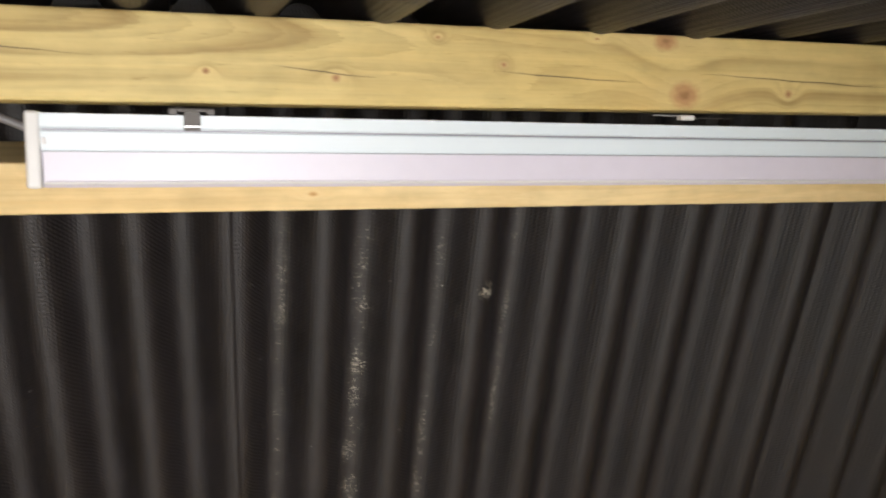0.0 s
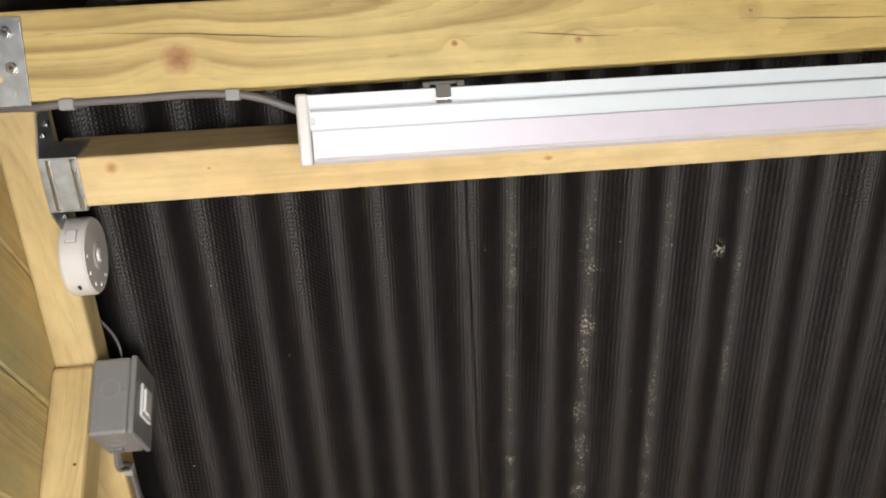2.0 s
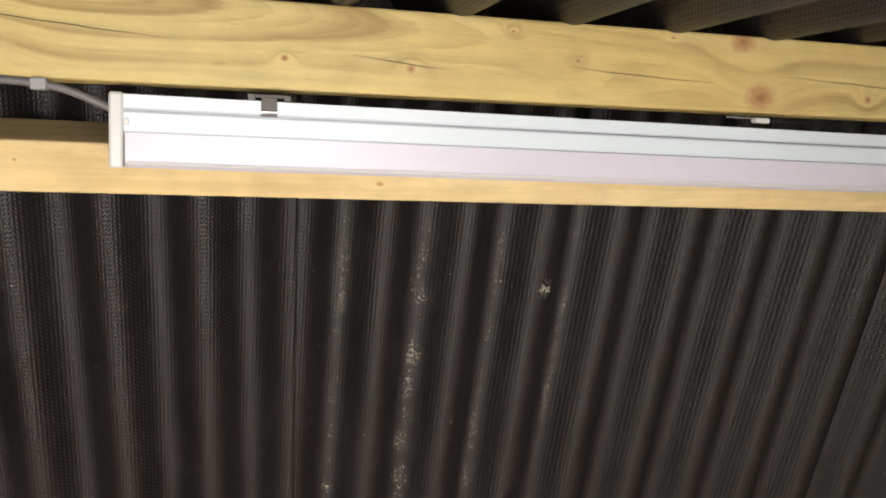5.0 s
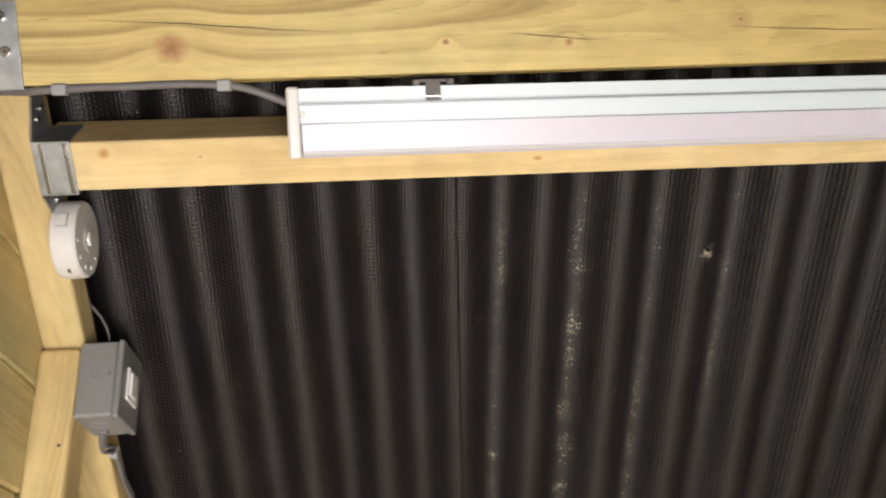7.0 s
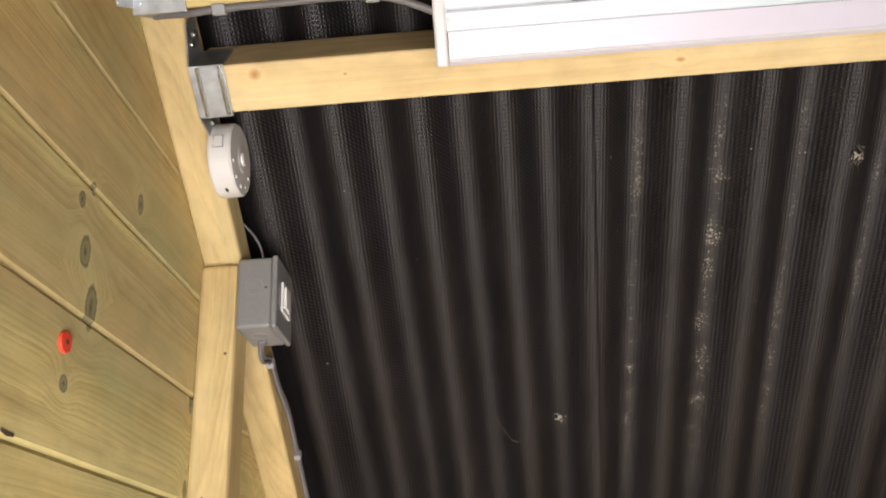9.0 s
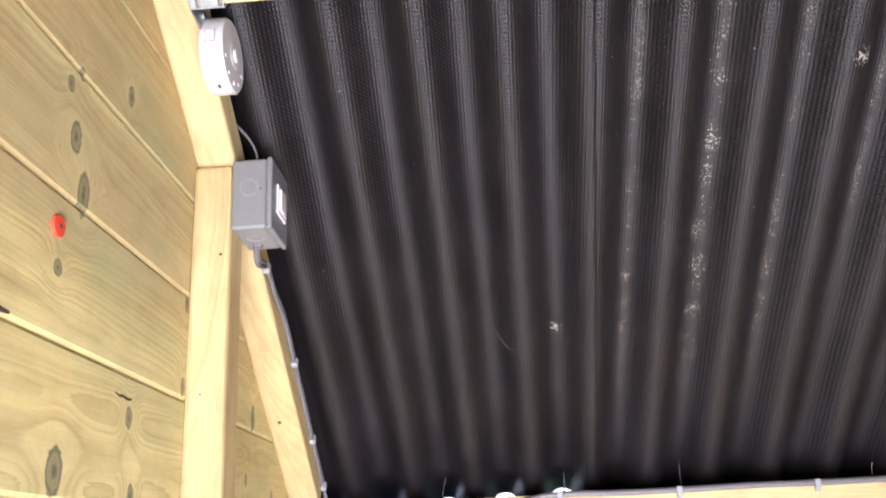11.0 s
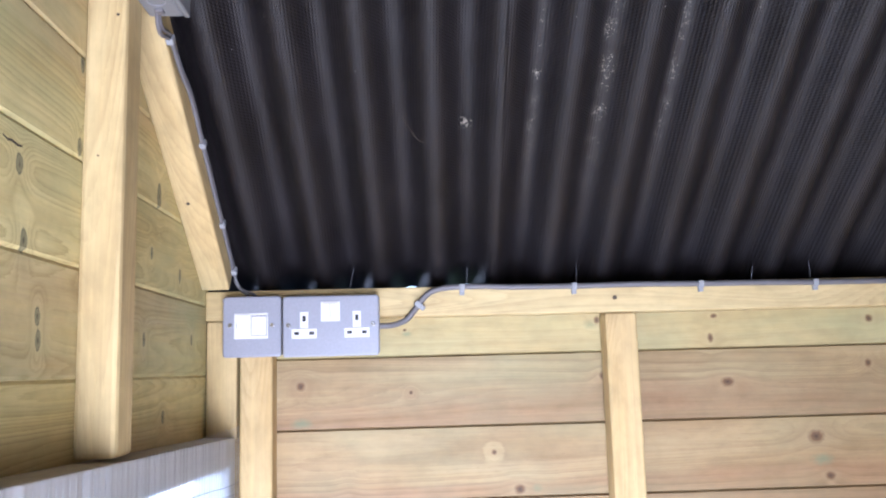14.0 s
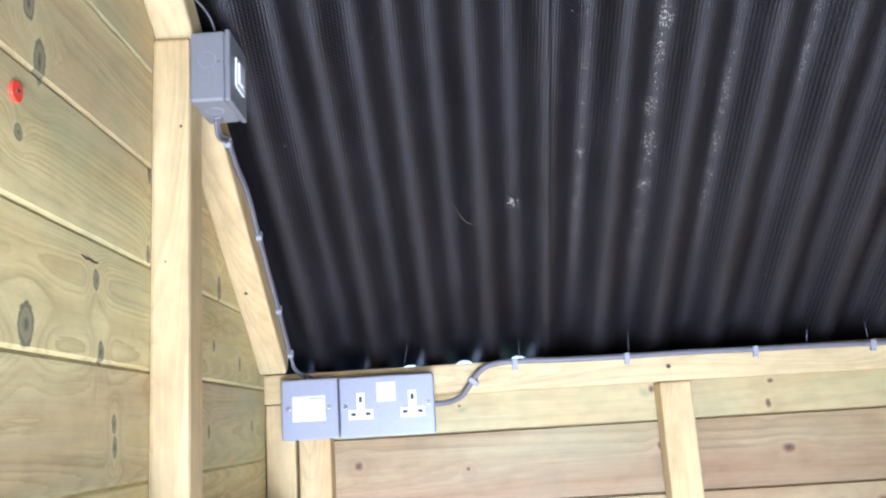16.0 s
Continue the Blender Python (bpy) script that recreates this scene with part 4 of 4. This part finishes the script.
# ---------------------------------------------------------------- nails, plug and marks
def rod(name, p, q, r, mat, label, category, group=""):
    p, q = Vector(p), Vector(q)
    bm = bmesh.new()
    bmesh.ops.create_cone(bm, cap_ends=True, segments=8, radius1=r, radius2=r * 0.45, depth=(q - p).length)
    ob = mesh_object(name, bm, mat)
    ob.matrix_world = Matrix.Translation((p + q) / 2) @ (q - p).to_track_quat("Z", "Y").to_matrix().to_4x4()
    return tagged(ob, label, category, group)


for x, dx, h in ((0.1835, 0.0085, 0.036), (0.369, 0.001, 0.032), (0.5435, -0.001, 0.036), (0.8241, 0.001, 0.022), (0.9214, -0.005, 0.030), (1.12, 0.004, 0.030)):
    rod("roofing_nail", (x, 1.648, 1.712), (x + dx, 1.640, 1.712 + h), 0.0010, NAIL, "thin dark roofing nail standing in the top plate", "nail", "roofing nails")
rod("roofing_nail", (0.3445, 0.800, 2.225), (0.3450, 0.786, 2.190), 0.0016, SCREW, "bright nail tip above the ridge purlin", "nail", "roofing nails")
rod("roofing_nail", (0.7350, 0.800, 2.225), (0.7350, 0.786, 2.195), 0.0014, NAIL, "dark nail tip above the ridge purlin", "nail", "roofing nails")

plug = root("wall_plug", pose(XW + 0.0002, 0.8675, 1.8780, 0, 90, 0))
tagged(plug, "round red plastic plug in the gable boards", "plug")
part("head", disc(0.0082, 0.0030, "z", 24, 0.0010, center=(0, 0, 0.0014)), RED, plug)
part("screw", disc(0.0017, 0.0012, "z", 10, center=(0, 0, 0.0030)), KNOT_HOLE, plug)

# small dark nail heads in the frame
def nail_head(owner, m, r, axis):
    ob = part("nail_head", disc(r, 0.0010, axis, 10), KNOT_HOLE, owner, "small dark nail head")
    ob.matrix_parent_inverse = owner.matrix_world.inverted()
    ob.matrix_basis = m
    return ob


post_ob, plate_ob, rafter_ob = bpy.data.objects["gable_post"], bpy.data.objects["top_plate"], bpy.data.objects["rafter"]
nail_head(post_ob, Matrix.Translation((-0.0050, 1.1388, 1.9480)), 0.0016, "y")
nail_head(post_ob, Matrix.Translation((-0.0205, 1.1388, 1.8030)), 0.0010, "y")
nail_head(plate_ob, Matrix.Translation((0.600, 1.6349, 1.6905)), 0.0036, "y")
nail_head(rafter_ob, Matrix.Translation(Vector((-0.0200, 1.4640, back_z(1.4640) - 0.0412 / CS))) @ Matrix.Rotation(-RISE, 4, "X"), 0.0026, "z")
strand = tube("cobweb_strand", [(0.2745, 1.4107, back_z(1.4107) + 0.012), (0.286, 1.4230, back_z(1.423) + 0.004), (0.296, 1.4310, back_z(1.431) - 0.0012), (0.3032, 1.4342, back_z(1.4342) - 0.0008)], 0.0004, KNOT_HOLE)
tagged(strand, "thin dark strand hanging on the roofing sheet", "cobweb")


def splash(name, x, y, size, label, seed, up=0.0, n=26):
    """Pale dried specks stuck to the underside of a roofing sheet."""
    rng = random.Random(seed)
    bm = bmesh.new()
    for i in range(n):
        a, d = rng.uniform(0, 6.283), size * rng.random() ** 1.3
        cx, cy = d * math.cos(a), d * math.sin(a) * 1.3
        r = size * rng.uniform(0.03, 0.20) * (1.15 - d / size)
        k = rng.randint(5, 8)
        ring_ = [bm.verts.new((cx + r * rng.uniform(0.5, 1.1) * math.cos(j * 6.283 / k), cy + r * rng.uniform(0.5, 1.3) * math.sin(j * 6.283 / k), rng.uniform(-0.0004, 0.0))) for j in range(k)]
        tip = bm.verts.new((cx, cy, -0.0012))
        for j in range(k):
            bm.faces.new((ring_[j], ring_[(j + 1) % k], tip))
    ob = mesh_object(name, bm, GRIT)
    ob.matrix_world = Matrix.Translation(Vector((x, y, back_z(y) + up / CS - 0.0006))) @ Matrix.Rotation(-RISE, 4, "X")
    return tagged(ob, label, "dirt", "dirt splashes")


GRIT = plain("pale_dried_grit", (0.25, 0.225, 0.18), 0.9, 0, 0.25, 200.0)
splash("dirt_splash", 0.684, 1.128, 0.0115, "pale dried splash on the dark roofing sheet", 3, 0.001, 80)
splash("dirt_splash", 0.361, 1.443, 0.0120, "pale dried splash on the dark roofing sheet", 5, 0.030, 60)
splash("dirt_splash", 0.4535, 1.385, 0.0080, "pale dried splash on the dark roofing sheet", 8, 0.034, 60)
splash("dirt_splash", 0.4530, 1.448, 0.0050, "small pale speck on the dark roofing sheet", 11, 0.034, 10)
splash("dirt_splash", 0.3070, 1.436, 0.0050, "small pale speck on the dark roofing sheet", 12, 0.002, 8)

# ---------------------------------------------------------------- window film
def film():
    bm = bmesh.new()
    ny, nz = 320, 8
    grid = []
    for j in range(nz + 1):
        row = []
        for i in range(ny + 1):
            y = 0.35 + (1.632 - 0.35) * i / ny
            top = header_z(y) - 0.001
            z = 0.72 + (top - 0.72) * j / nz
            k = 0.0022 * noise.noise((y * 110, z * 3.0, 1.0)) + 0.0026 * noise.noise((y * 34, z * 2.0, 7.0))
            row.append(bm.verts.new((0.0118 + k, y, z)))
        grid.append(row)
    for j in range(nz):
        for i in range(ny):
            bm.faces.new((grid[j][i], grid[j][i + 1], grid[j + 1][i + 1], grid[j + 1][i]))
    return bm


sheet = mesh_object("plastic_film", film(), FILM, smooth=True)
tagged(sheet, "rippled clear plastic film hung over the window opening", "film")


# ---------------------------------------------------------------- wire mesh over the window
def wire(length, r, seed, bow):
    """One thin wire along its own x, a little wavy."""
    n = 40
    verts, faces = [], []
    for i in range(n + 1):
        x = length * i / n
        w = bow * noise.noise((x * 9.0, seed, 0.3))
        for k in range(4):
            a = k * math.pi / 2
            verts.append((x, r * math.cos(a), w + r * math.sin(a)))
    for i in range(n):
        for k in range(4):
            a, b = i * 4 + k, i * 4 + (k + 1) % 4
            faces.append((a, b, b + 4, a + 4))
    me = bpy.data.meshes.new("wire")
    me.from_pydata(verts, [], faces)
    me.materials.append(NAIL)
    return me


mesh_root = tagged(root("wire_mesh", Matrix()), "square galvanised wire mesh stapled across the window opening", "wire mesh")
level_wires = [wire(1.27, 0.00060, k * 3.7, 0.003) for k in range(4)]
upright_wire = wire(0.78, 0.00028, 11.0, 0.003)
upright_wire.materials[0] = ZINC
for k in range(19):
    ob = new("wire", level_wires[k % 4])
    ob.parent = mesh_root
    z = 1.4925 - 0.0127 * k
    ob.matrix_world = Matrix.Translation((0.0160, 0.36, z + 0.017)) @ Matrix.Rotation(-0.033, 4, "X") @ Matrix.Rotation(math.pi / 2, 4, "Z") @ Matrix.Rotation(0.033, 4, "Y")
for k in range(58):
    ob = new("wire", upright_wire)
    ob.parent = mesh_root
    y = 1.626 - 0.0127 * k
    ob.matrix_world = Matrix.Translation((0.0168, y, 0.73)) @ Matrix.Rotation(-math.pi / 2, 4, "Y") @ Matrix.Rotation(math.pi / 2, 4, "X")


# ---------------------------------------------------------------- scars in the gable boards
def scar(pts, w):
    bm = bmesh.new()
    rows = [[bm.verts.new((XW + 0.0007, y, z + d * w * (0.4 + 0.6 * math.sin(math.pi * (i + 0.5) / len(pts))))) for d in (-0.5, 0.5)] for i, (y, z) in enumerate(pts)]
    for a, b in zip(rows, rows[1:]):
        bm.faces.new((a[0], b[0], b[1], a[1]))
    return bm


for pts, w in (([(0.982, 1.7805), (0.990, 1.7785), (0.998, 1.7795), (1.008, 1.7782), (1.016, 1.7793)], 0.0024), ([(0.806, 1.8035), (0.813, 1.8022), (0.822, 1.8026)], 0.0035), ([(1.130, 1.9000), (1.1345, 1.8950), (1.136, 1.8890)], 0.0040)):
    part("scar", scar(pts, w), KNOT_HOLE, wall_w)
